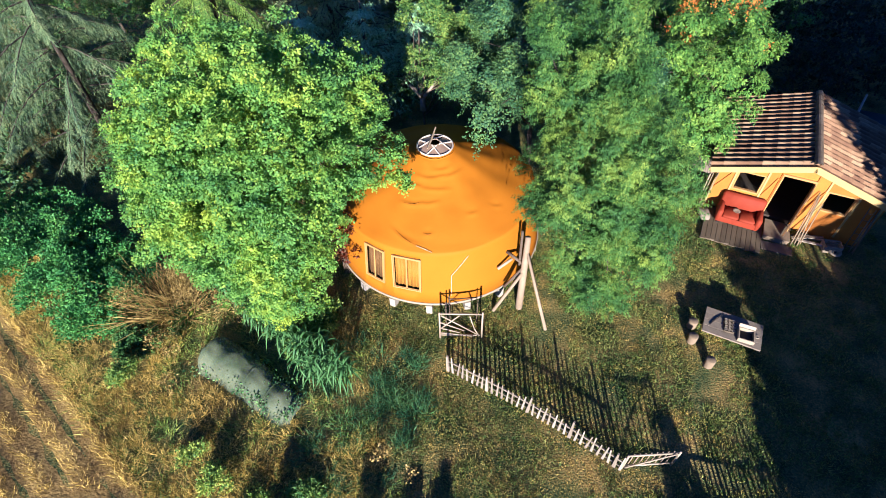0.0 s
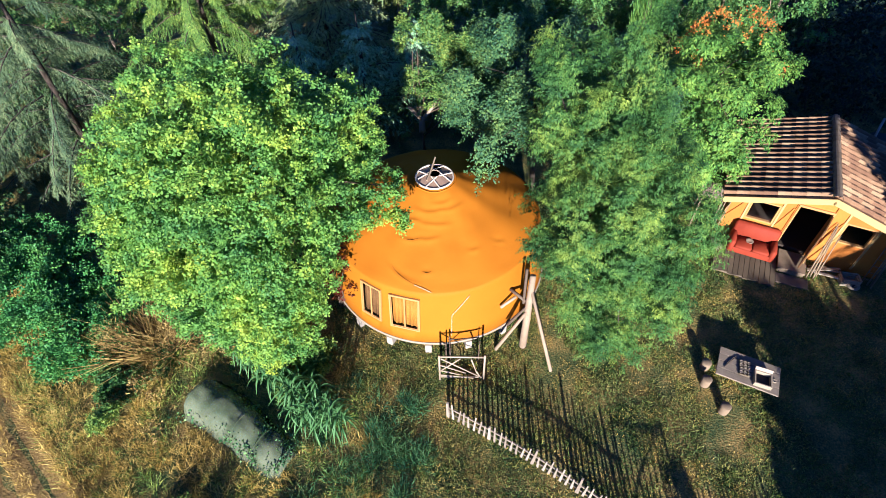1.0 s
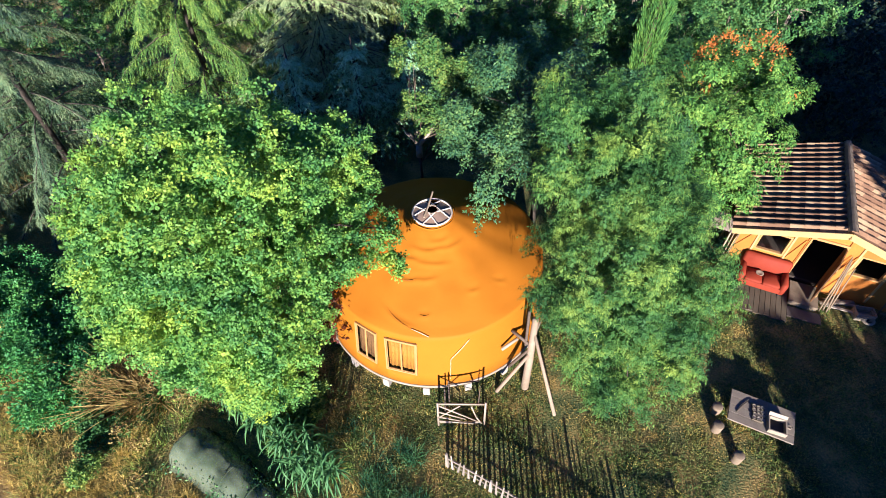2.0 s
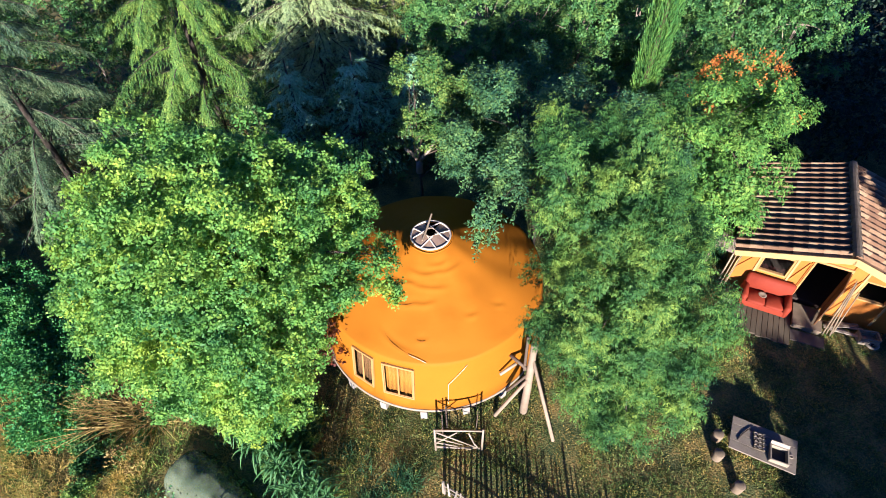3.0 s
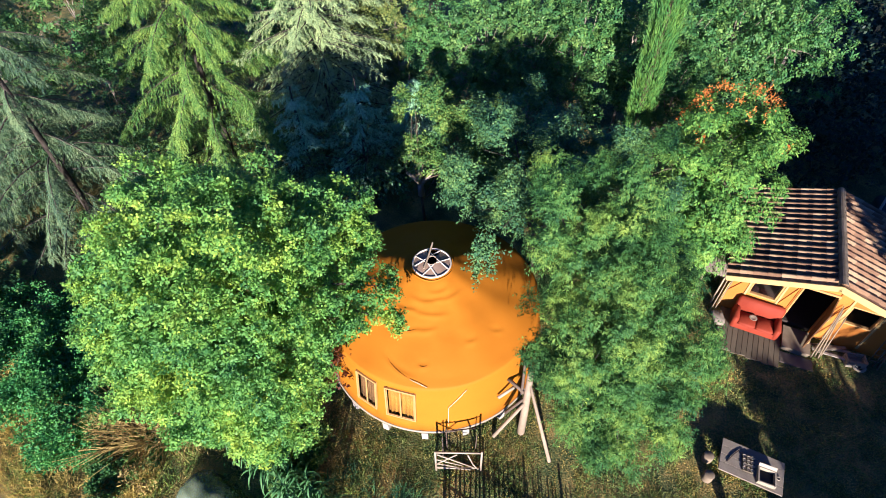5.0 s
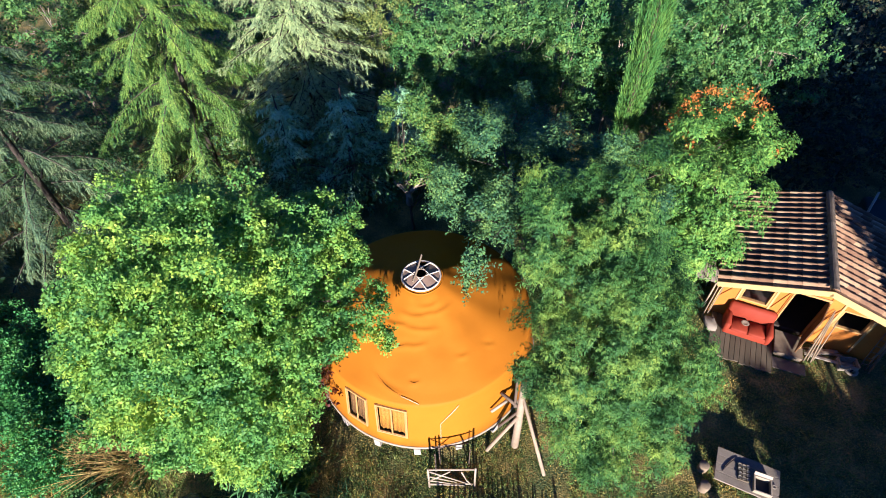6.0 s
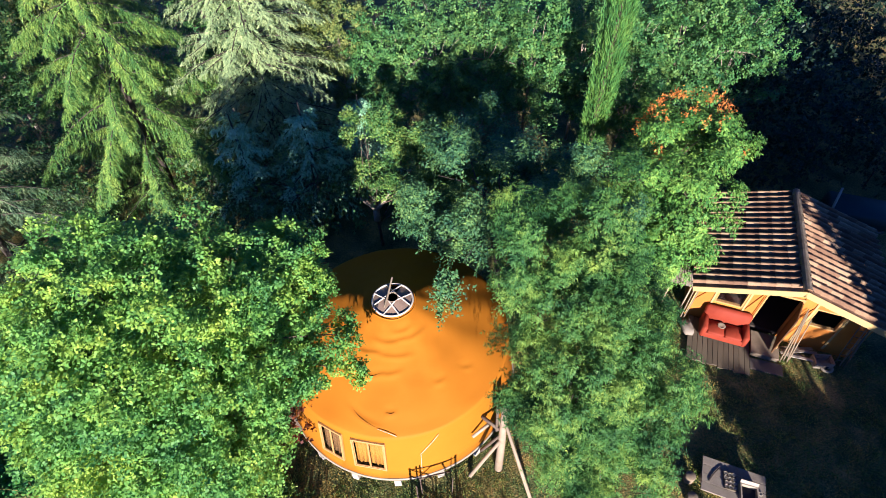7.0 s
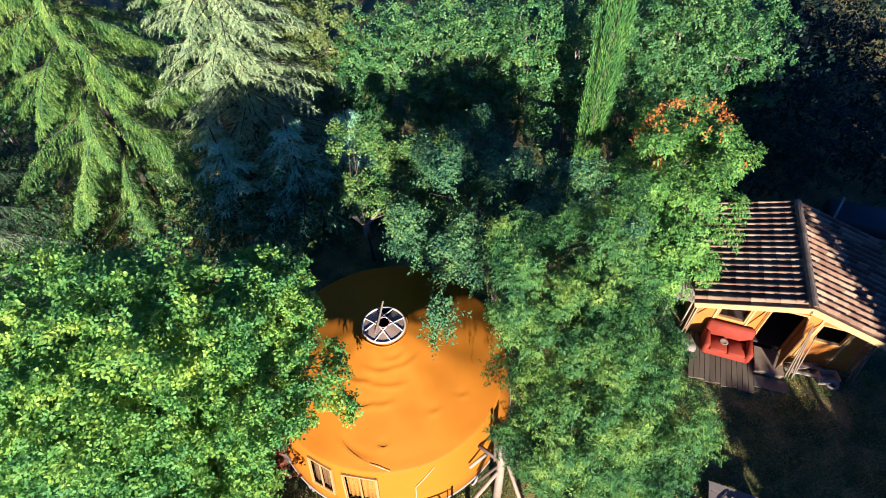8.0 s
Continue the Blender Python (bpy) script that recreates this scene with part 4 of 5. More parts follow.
        bmesh.ops.recalc_face_normals(bm, faces=bm.faces)
        first = None
        rnd = random.Random(4 + sgn)
        for c in range(cols):
            for r in range(rows):
                if first is None:
                    first = ob = part("tile", bm, M_tile, slope)
                else:
                    ob = new("tile", first.data)
                    ob.parent = slope
                q = m @ Vector((r * ds + rnd.uniform(-0.006, 0.006), c * dv, -0.02 + rnd.uniform(0, 0.006)))
                ob.location = q
    for k in range(14):
        bm = bmesh.new()
        d0 = H_LEN / 14
        n = 7
        r0 = [bm.verts.new((0.14 * math.cos(t), 0, 0.13 * math.sin(t))) for t in np.linspace(0, math.pi, n)]
        r1 = [bm.verts.new((0.12 * math.cos(t), d0 * 1.08, 0.11 * math.sin(t))) for t in np.linspace(0, math.pi, n)]
        for i in range(n - 1):
            bm.faces.new((r0[i], r1[i], r1[i + 1], r0[i + 1]))
        bmesh.ops.solidify(bm, geom=bm.faces[:], thickness=0.012)
        ob = part("ridge_tile", bm, M_ridge, root)
        ob.location = (0, k * d0 - 0.02, H_RIDGE + 0.03)


make_hut()


def hut_thing(name, u, v, z, turn, label, category, group=""):
    return thing(name, HUT @ pose(u, v, z, 0, 0, turn), label, category, group)


def make_porch():
    root = hut_thing("porch_deck", -1.6, -0.4, 0, 0, "low weathered plank deck before the hut", "deck")
    for k in range(12):
        u = -0.84 + 0.165 * k
        boxpart("plank", (u, -0.95 + 0.03 * (k * 7 % 3), 0.1), (u + 0.155, 0.96, 0.14), M_deck, root, "", 0.006)
    for v in (-0.8, 0.0, 0.8):
        boxpart("joist", (-0.84, v - 0.04, -0.03), (1.14, v + 0.04, 0.098), M_greywood, root)
    step = hut_thing("door_step", -0.1, -0.1, 0, 0, "pale board step below the open door", "step")
    boxpart("tread", (-0.36, -0.35, 0.2), (0.5, 0.6, 0.26), M_log, step)
    boxpart("riser", (-0.34, -0.33, -0.02), (0.48, -0.29, 0.198), M_log, step)
    boxpart("riser", (-0.34, 0.5, -0.02), (0.48, 0.54, 0.198), M_log, step)
    slab = hut_thing("lower_step", 0.05, -0.75, 0, 3, "grey board step on the ground", "step")
    boxpart("tread", (-0.5, -0.22, 0.06), (0.5, 0.22, 0.1), M_greywood, slab)
    boxpart("support", (-0.45, -0.2, -0.05), (0.45, 0.2, 0.058), M_greywood, slab)


make_porch()


def make_sofa():
    root = hut_thing("sofa", -1.38, 0.08, 0.14, 0, "worn red leather two-seat sofa on the deck", "sofa")
    w, d = 1.5, 0.82
    boxpart("base", (-w / 2 + 0.03, -d / 2 + 0.02, 0.05), (w / 2 - 0.03, d / 2, 0.28), M_sofa, root, "", 0.03)
    for s in (-1, 1):
        x0 = s * (w / 2 - 0.2)
        bm = bmesh.new()
        box(bm, (min(x0, s * w / 2), -d / 2, 0.05), (max(x0, s * w / 2), d / 2 - 0.05, 0.56), 0.07)
        part("armrest", bm, M_sofa, root, "", True)
        for y in (-d / 2 + 0.06, d / 2 - 0.08):
            boxpart("foot", (s * 0.62 - 0.03, y - 0.03, 0), (s * 0.62 + 0.03, y + 0.03, 0.05), M_black, root)
        bm = bmesh.new()
        box(bm, (min(0.004 * s, s * 0.545), -d / 2 + 0.0, 0.282), (max(0.004 * s, s * 0.545), 0.18, 0.42), 0.05)
        part("seat_cushion", bm, M_sofa, root, "", True)
    bm = bmesh.new()
    box(bm, (-w / 2 + 0.02, 0.17, 0.2), (w / 2 - 0.02, d / 2, 0.9), 0.08)
    for v in bm.verts:
        v.co.y += 0.14 * (v.co.z - 0.2)
    part("backrest", bm, M_sofa, root, "", True)
    dish = hut_thing("plate", -1.5, 0.05, 0.562, 0, "small white plate lying on the sofa seat", "plate")
    part("dish", revolve(bmesh.new(), [(0.0, 0.004), (0.08, 0.006), (0.13, 0.03), (0.125, 0.034), (0.075, 0.014), (0.0, 0.012)], 20), M_white, dish, "", True)


make_sofa()


def make_table():
    root = thing("garden_table", pose(8.6, 9.1, 0, 0, 0, -27), "low rough garden table with a weathered grey top", "table")
    for k in range(4):
        boxpart("board", (-0.82, -0.5 + 0.25 * k + 0.004, 0.36), (0.82, -0.5 + 0.25 * (k + 1) - 0.004, 0.41), M_stone, root, "", 0.006)
    for x in (-0.6, 0.6):
        bm = tube(bmesh.new(), [(x, 0, -0.05), (x, 0, 0.358)], [0.2, 0.19], 12)
        part("trunk_leg", bm, M_log, root, "log leg")
    m = pose(8.6, 9.1, 0.412, 0, 0, -27)
    tray = thing("white_box", m @ pose(0.36, -0.2, 0, 0, 0, 4), "open white box with a dark inside on the table", "box")
    for x in (-0.21, 0.21):
        boxpart("side", (x - 0.02, -0.23, 0), (x + 0.02, 0.23, 0.15), M_white, tray, "", 0.006)
    for y in (-0.21, 0.21):
        boxpart("side", (-0.189, y - 0.02, 0), (0.189, y + 0.02, 0.15), M_white, tray, "", 0.006)
    boxpart("bottom", (-0.188, -0.188, 0.002), (0.188, 0.188, 0.014), M_black, tray, "dark inside", 0)
    lid = boxpart("lid", (-0.23, -0.012, 0.0), (0.23, 0.012, 0.11), M_white, tray, "open lid standing up", 0.006)
    lid.matrix_basis = pose(0, 0.235, 0.14, -32)
    egg = thing("pot_tray", m @ pose(-0.1, 0.0, 0, 0, 0, 6), "shallow dark tray that holds small pale pots", "tray")
    boxpart("base", (-0.17, -0.24, 0.0), (0.17, 0.24, 0.02), M_deck, egg, "", 0.004)
    for y in (-0.24, 0.24):
        boxpart("rim", (-0.17, y - 0.012, 0.02), (0.17, y + 0.012, 0.05), M_deck, egg, "", 0.004)
    stick = thing("stick", m @ pose(-0.5, 0.05, 0.018, 0, 0, 62), "thin dark stick lying on the table", "stick")
    part("rod", tube(bmesh.new(), [(-0.28, 0, 0), (0.0, 0.02, 0.004), (0.3, 0, 0)], [0.016, 0.016, 0.012], 6), M_darkbark, stick, "", True)
    rnd = random.Random(8)
    for k in range(12):
        cup = thing("small_bowl", m @ pose(-0.1, 0.0, 0.022, 0, 0, 6) @ pose(-0.11 + 0.11 * (k % 3) + rnd.uniform(-0.01, 0.01), -0.18 + 0.12 * (k // 3) + rnd.uniform(-0.01, 0.01), 0), "small white pot in the tray on the table", "pot", "pots in the tray")
        part("bowl", revolve(bmesh.new(), [(0.0, 0.003), (0.03, 0.0), (0.05, 0.045), (0.045, 0.045), (0.025, 0.008), (0.0, 0.008)], 12), M_white, cup, "", True)
    ring = thing("ashtray", m @ pose(0.68, -0.05, 0), "small pale ring-shaped ashtray on the table", "ashtray")
    part("ring", revolve(bmesh.new(), [(0.02, 0.0), (0.055, 0.0), (0.055, 0.03), (0.04, 0.03), (0.035, 0.01), (0.02, 0.008)], 14), M_white, ring, "", True)
    for x, y in ((7.55, 9.42), (7.38, 8.88), (7.62, 8.05)):
        st = thing("log_stool", pose(x, y, 0, 0, 0, x * 90), "sawn log stool standing in the grass", "stool", "stools by the table")
        part("log", tube(bmesh.new(), [(0, 0, -0.05), (0.01, 0, 0.15), (0, 0, 0.34), (0, 0, 0.355)], [0.14, 0.135, 0.14, 0.125], 14), M_log, st, "", True)


make_table()


# ---- crop tunnel ----
def make_tunnel():
    a, b = Vector((-7.2, 8.5, 0)), Vector((-4.2, 6.65, 0))
    L = (b - a).length
    root = thing("crop_tunnel", pose(a.x, a.y, 0, 0, 0, math.degrees(math.atan2(b.y - a.y, b.x - a.x))), "low hooped crop tunnel under grey green netting", "tunnel")
    bm = bmesh.new()
    rows = []
    n, m = 72, 28
    for i in range(n + 1):
        s = i / n
        wide = 0.6 * (1 - 0.2 * s) * (1 - max(0.0, s - 0.93) * 3.5)
        tall = (0.66 - 0.24 * s + 0.035 * math.cos(2 * math.pi * s * 3.7)) * (1 - max(0.0, s - 0.93) * 7)
        lean = 0.05 * math.sin(5 * s)
        row = []
        for k in range(m + 1):
            t = math.pi * k / m
            fold = 0.03 * noise.noise((s * 7, k * 0.4, 1)) + 0.02 * noise.noise((s * 19, k * 1.1, 4))
            slack = 1 - 0.07 * abs(math.sin(2 * t)) * (1 - 0.8 * abs(math.cos(math.pi * s * 3.7)))
            y = (wide * slack + fold) * math.copysign(abs(math.cos(t)) ** 0.8, math.cos(t)) + lean
            z = max((tall * slack + fold) * math.sin(t), 0.0)
            if k in (0, m):
                y += 0.08 * noise.noise((s * 9, k, 7)) + (0.1 if k == 0 else -0.1)
            row.append(bm.verts.new((s * L, y, z - 0.02)))
        rows.append(row)
    for r0, r1 in zip(rows, rows[1:]):
        for k in range(m):
            bm.faces.new((r0[k], r0[k + 1], r1[k + 1], r1[k]))
    net = part("netting", bm, M_net, root, "sagging grey green netting", True)
    net.modifiers.new("thick", "SOLIDIFY").thickness = 0.006
    for i in range(5):
        s = 0.02 + 0.235 * i
        wide, tall = 0.62 * (1 - 0.2 * s), 0.7 - 0.24 * s
        pts = [(s * L, wide * math.cos(t) + 0.05 * math.sin(5 * s), tall * math.sin(t) - 0.03) for t in np.linspace(0, math.pi, 15)]
        part("hoop", tube(bmesh.new(), pts, 0.011, 5), M_net, root, "", True)
    rng = np.random.default_rng(55)
    x, y = rng.uniform(0.15, L - 0.15, 700), rng.normal(size=700) * 0.2
    way = np.column_stack([rng.normal(size=(700, 2)) * 0.35, np.ones(700)])
    c, a = leaf_points(np.column_stack([x, y, np.zeros(700)]), way, 8, 0.34, rng, 0.7)
    seedlings = thing("seedlings", root.matrix_basis.copy(), "green seedlings growing under the netting", "seedlings", kind="stuff")
    leaves("foliage", c, a, 0.09, 0.06, M_lush, rng, parent=seedlings)


make_tunnel()


# ---- clutter by the hut ----
def make_clutter():
    w = thing("wheel", pose(13.5, 12.45, 0.05, 8, 0, 0), "small pale wheel lying in the grass", "wheel")
    part("tyre", tube(bmesh.new(), [(0.17 * math.cos(t), 0.17 * math.sin(t), 0.03) for t in np.linspace(0, 2 * math.pi, 25)], 0.045, 8, False), M_white, w, "", True)
    part("hub", tube(bmesh.new(), [(0, 0, -0.01), (0, 0, 0.07)], 0.05, 10), M_black, w)
    p = thing("slanted_pole", pose(15.66, 17.4, 0), "pale slanted pole behind the hut", "pole")
    part("shaft", tube(bmesh.new(), [(0, 0, 0), (0.2, 0.3, 2.0), (0.3, 0.55, 2.9)], [0.05, 0.045, 0.04], 8), M_fence, p, "", True)
    t = thing("covered_trailer", pose(18.4, 18.9, 0, 0, 0, -25), "dim blue covered trailer in deep shade", "trailer")
    bm = bmesh.new()
    box(bm, (-1.1, -0.7, 0.35), (1.1, 0.7, 1.0), 0.12)
    part("cover", bm, M_blue, t, "", True)
    boxpart("bed", (-1.05, -0.65, 0.25), (1.05, 0.65, 0.348), M_greywood, t)
    for y in (-0.72, 0.72):
        part("wheel", tube(bmesh.new(), [(0, y - 0.06, 0.27), (0, y + 0.06, 0.27)], 0.28, 14), M_black, t)
    for k, (u, v, a, l) in enumerate(((0.7, 0.25, 10, 1.0), (0.75, 0.1, -6, 1.2), (0.8, -0.05, 4, 0.9), (0.65, 0.0, 25, 0.8))):
        b = hut_thing("plank", u, v, 0.03 + 0.045 * k, a, "loose pale plank lying before the hut", "plank", "planks before the hut")
        boxpart("board", (-0.2, -0.05, 0), (l, 0.05, 0.04), M_fence, b)
    roof = hut_thing("lean_to", -3.1, 0.6, 0.0, 0, "small lean-to with a weathered corrugated sheet", "lean-to")
    bm = bmesh.new()
    rows = []
    for i in range(57):
        u = -0.38 + 0.76 * i / 56
        z = 0.018 * math.sin(i * 2 * math.pi / 6)
        rows.append((bm.verts.new((u, 0.0, 1.5 + z)), bm.verts.new((u, 1.3, 1.82 + z))))
    for (a0, b0), (a1, b1) in zip(rows, rows[1:]):
        bm.faces.new((a0, a1, b1, b0))
    part("sheet", bm, M_greywood, roof, "corrugated sheet", True).modifiers.new("thick", "SOLIDIFY").thickness = 0.008
    for u, v, h in ((-0.33, 0.06, 1.49), (0.33, 0.06, 1.49), (-0.33, 1.2, 1.77), (0.33, 1.2, 1.77)):
        part("post", tube(bmesh.new(), [(u, v, -0.05), (u, v, h)], [0.035, 0.03], 7), M_pole, roof, "", True)
    ladder = hut_thing("ladder", 2.3, 0.2, 0.0, 0, "thin dark ladder leaning on the hut wall", "ladder")
    for u in (-0.14, 0.14):
        part("rail", tube(bmesh.new(), [(u, 0, 0), (u, 0.36, 1.75)], 0.018, 6), M_greywood, ladder, "", True)
    for k in range(6):
        f = 0.12 + 0.15 * k
        part("rung", tube(bmesh.new(), [(-0.14, 0.36 * f, 1.75 * f), (0.14, 0.36 * f, 1.75 * f)], 0.013, 6), M_greywood, ladder, "", True)
    long_plank = hut_thing("long_plank", 0.46, 0.2, 0.03, 18, "long pale sawn plank lying before the hut", "plank")
    boxpart("board", (0.0, -0.05, 0), (1.15, 0.06, 0.04), M_fence, long_plank)
    box_ = hut_thing("crate", 1.75, 0.05, 0.0, 15, "white slatted crate by the hut wall", "crate")
    for z in (0.03, 0.13, 0.23):
        for y in (-0.18, 0.18):
            boxpart("slat", (-0.28, y - 0.01, z), (0.28, y + 0.01, z + 0.08), M_white, box_)
        for x in (-0.28, 0.28):
            boxpart("slat", (x - 0.01, -0.168, z), (x + 0.01, 0.168, z + 0.08), M_white, box_)
    boxpart("base", (-0.29, -0.19, 0.0), (0.29, 0.19, 0.028), M_white, box_)


    for k, (u, v, du, dv, h) in enumerate(((2.35, 0.2, 0.0, 0.35, 1.7), (2.45, 0.1, 0.02, 0.45, 1.5), (-2.75, 0.2, 0.05, 0.3, 1.9), (-2.65, 0.25, 0.12, 0.3, 1.8), (0.62, -0.25, 0.05, 0.78, 1.75), (0.72, -0.3, -0.02, 0.83, 1.6), (0.8, -0.15, 0.1, 0.68, 1.45), (0.5, -0.35, 0.12, 0.88, 1.9))):
        p = hut_thing("leaning_stick", u, v, 0, 0, "thin weathered stick leaning on the hut wall", "stick", "sticks by the hut")
        part("stick", tube(bmesh.new(), [(0, 0, 0), (du, dv, h)], [0.025, 0.018], 6), M_log, p, "", True)
    s = hut_thing("cushion", -2.5, -0.1, 0.0, 25, "pale grey cushion slumped beside the sofa", "cushion")
    bm = bmesh.new()
    bmesh.ops.create_uvsphere(bm, u_segments=20, v_segments=12, radius=0.5)
    for v in bm.verts:
        x, y, z = v.co
        dent = 0.05 * noise.noise((x * 4, y * 4, z * 4))
        v.co = Vector((math.copysign(abs(2 * x) ** 0.6, x) * 0.21 * (1 + dent * 3), math.copysign(abs(2 * y) ** 0.6, y) * 0.3 * (1 - dent * 3), z * 0.34 + 0.17 + dent + 0.25 * max(0, -x)))
    part("pad", bm, M_cloth, s, "", True)

    pot = thing("plant_pot", pose(7.65, 13.0, 0), "small black plant pot standing in the grass", "pot")
    part("pot", revolve(bmesh.new(), [(0.0, -0.02), (0.09, -0.02), (0.13, 0.2), (0.145, 0.22), (0.12, 0.21), (0.08, 0.03), (0.0, 0.03)], 18), M_black, pot, "", True)
    board = thing("board", pose(7.6, 12.5, 0.05, 4, 6, 25), "pale square board lying in the grass", "board")
    boxpart("sheet", (-0.17, -0.13, 0), (0.17, 0.13, 0.025), M_fascia, board, "", 0.006)


make_clutter()


# ---- trees ----
tree("maple_tree", [(-5.6, 12.2, -0.1), (-5.5, 12.0, 1.6), (-5.4, 11.8, 3.2), (-5.4, 11.5, 5.0)],
     [(-5.4, 11.2, 6.0, 2.4, 2.2, 2.4), (-6.2, 12.0, 7.0, 1.6, 1.7, 1.5), (-4.3, 11.8, 6.9, 1.5, 1.5, 1.5), (-7.0, 10.7, 5.8, 1.1, 1.4, 1.6), (-7.1, 9.9, 4.7, 0.9, 1.0, 1.2),
      (-5.6, 9.7, 5.0, 1.8, 1.2, 1.7), (-4.2, 9.7, 4.9, 1.4, 1.2, 1.6), (-4.4, 9.2, 3.4, 1.1, 0.8, 1.2), (-5.9, 9.4, 3.6, 1.3, 0.8, 1.2), (-2.9, 12.9, 6.5, 0.9, 1.0, 0.95), (-2.9, 12.4, 5.6, 1.0, 1.1, 0.8), (-3.1, 10.8, 5.3, 0.9, 1.0, 1.0),
      (-5.1, 9.6, 1.9, 1.3, 0.8, 1.1), (-2.9, 13.7, 5.0, 1.0, 0.8, 0.7), (-1.9, 11.9, 5.2, 0.7, 0.45, 0.25), (-2.2, 11.4, 4.6, 0.7, 0.4, 0.25), (-1.75, 11.0, 4.7, 0.5, 0.35, 0.25)],
     25000, 11, 0.12, 0.073, 0.056, M_maple, "broad bright yellow-green maple leaning over the yurt", 11, 0.2, M_bark, shell=0.62, rough=0.28, bough=0.31, boughs=175, habit="whorl", stray=0.5)
tree("willow_tree", [(4.4, 11.0, -0.1), (4.3, 10.9, 1.6), (4.2, 10.8, 3.4), (4.0, 10.8, 5.2)],
     [(3.8, 10.6, 5.8, 1.8, 1.9, 1.9), (2.7, 11.8, 7.5, 0.85, 0.9, 1.35), (3.9, 11.8, 7.7, 0.95, 1.0, 1.35), (3.5, 9.3, 4.6, 1.3, 1.1, 1.4), (4.6, 9.8, 5.6, 1.0, 1.3, 1.6), (4.6, 9.0, 4.3, 0.9, 1.0, 1.3),
      (2.75, 10.0, 5.3, 0.7, 1.0, 1.2), (4.0, 8.6, 3.5, 0.9, 0.7, 0.8), (4.2, 9.2, 2.9, 1.1, 0.6, 0.75), (3.5, 9.4, 3.5, 0.8, 0.7, 0.8), (3.8, 9.8, 6.3, 0.9, 0.8, 0.9), (3.4, 11.0, 7.0, 0.9, 0.9, 0.9), (4.9, 11.2, 4.8, 0.7, 1.2, 1.3)],
     14500, 24, 0.42, 0.072, 0.022, M_pear, "dense green willow-leaved tree with upright shoots", 12, 0.16, M_darkbark, up=1.1, shell=0.55, rough=0.16, bough=0.33, boughs=50, shape=(0.52, 0.52, 1.6), droop=0.8, stray=0.35, slim=True)
tree("plum_tree", [(3.0, 16.0, -0.1), (3.0, 15.9, 1.6), (2.9, 15.8, 3.2), (2.9, 15.6, 4.6)],
     [(1.6, 16.1, 5.5, 1.4, 1.5, 1.7), (2.5, 14.9, 6.0, 1.2, 1.4, 1.6), (1.15, 13.7, 5.4, 0.9, 1.1, 0.9), (5.4, 16.4, 4.7, 1.1, 1.2, 1.5), (6.0, 14.9, 4.5, 1.2, 1.2, 1.5), (3.4, 17.6, 4.0, 1.0, 1.0, 1.2), (2.6, 18.3, 5.1, 1.0, 1.0, 1.3), (4.3, 18.1, 4.9, 0.9, 0.9, 1.3)],
     4000, 17, 0.66, 0.09, 0.044, M_plum, "dark green plum tree with long upright shoots", 18, 0.13, M_darkbark, up=1.3, bough=0.3, boughs=15, shape=(0.5, 0.5, 1.7), stray=0.4)
pear = tree("pear_tree", [(-1.0, 19.6, -0.1), (-1.05, 19.5, 1.2), (-1.06, 19.4, 2.3)],
     [(-0.7, 19.8, 4.5, 1.2, 1.0, 1.1), (0.9, 19.2, 4.4, 1.3, 1.1, 1.0), (0.7, 18.7, 3.5, 0.9, 0.7, 0.7), (2.0, 19.0, 4.0, 1.0, 1.0, 1.0), (-1.5, 19.1, 3.7, 0.6, 0.5, 0.5), (-0.5, 18.8, 3.6, 0.7, 0.45, 0.5), (-1.1, 19.7, 5.2, 0.6, 0.6, 0.8)],
     3200, 17, 0.5, 0.085, 0.05, M_pearleaf, "green pear tree with a pale forked trunk", 13, 0.07, M_bark, up=1.2, bough=0.32, boughs=18, shape=(0.55, 0.55, 1.6), stray=0.7)
# fork in pale bark over the dark trunk, painting where low sun strikes
bm = tube(bmesh.new(), [(-0.06, -0.2, 1.7), (-0.06, -0.22, 2.35)], [0.14, 0.12], 10)
for tip, mid in (((-0.55, -0.35, 2.95), (-0.25, -0.3, 2.6)), ((-0.08, -0.3, 3.0), (-0.1, -0.28, 2.65)), ((0.5, -0.35, 3.1), (0.2, -0.32, 2.6))):
    tube(bm, [(-0.06, -0.22, 2.28), mid, tip], [0.11, 0.08, 0.045], 8)
part("sunlit_fork", bm, M_palebark, pear, "forked top of the trunk, low sunlight put into its pale colour", True)
tree("sumac_tree", [(9.2, 18.0, -0.1), (9.1, 18.0, 1.2), (9.1, 17.9, 2.5), (9.2, 18.2, 3.8)],
     [(9.9, 18.8, 4.4, 1.6, 1.7, 1.7), (9.1, 16.9, 3.7, 1.5, 1.4, 1.5), (7.6, 17.2, 3.9, 1.3, 1.4, 1.3), (8.6, 15.6, 2.9, 1.0, 0.9, 1.1)],
     4200, 15, 0.34, 0.125, 0.042, M_sumac, "fresh green tree with orange blooms at its top", 14, 0.13, up=0.5, bough=0.42, boughs=36, stray=0.3)
conifer("silver_fir", (-5.6, 25.3, 0), 13.0, 3.9, M_silver, "silvery pale fir with tiered boughs", 22, 0.8, 0.28, 20, 9, 24, 40, 0.1, 0.03, 0.4, side_len=0.2, brush=0.08, taper=0.42, lift=0.12)
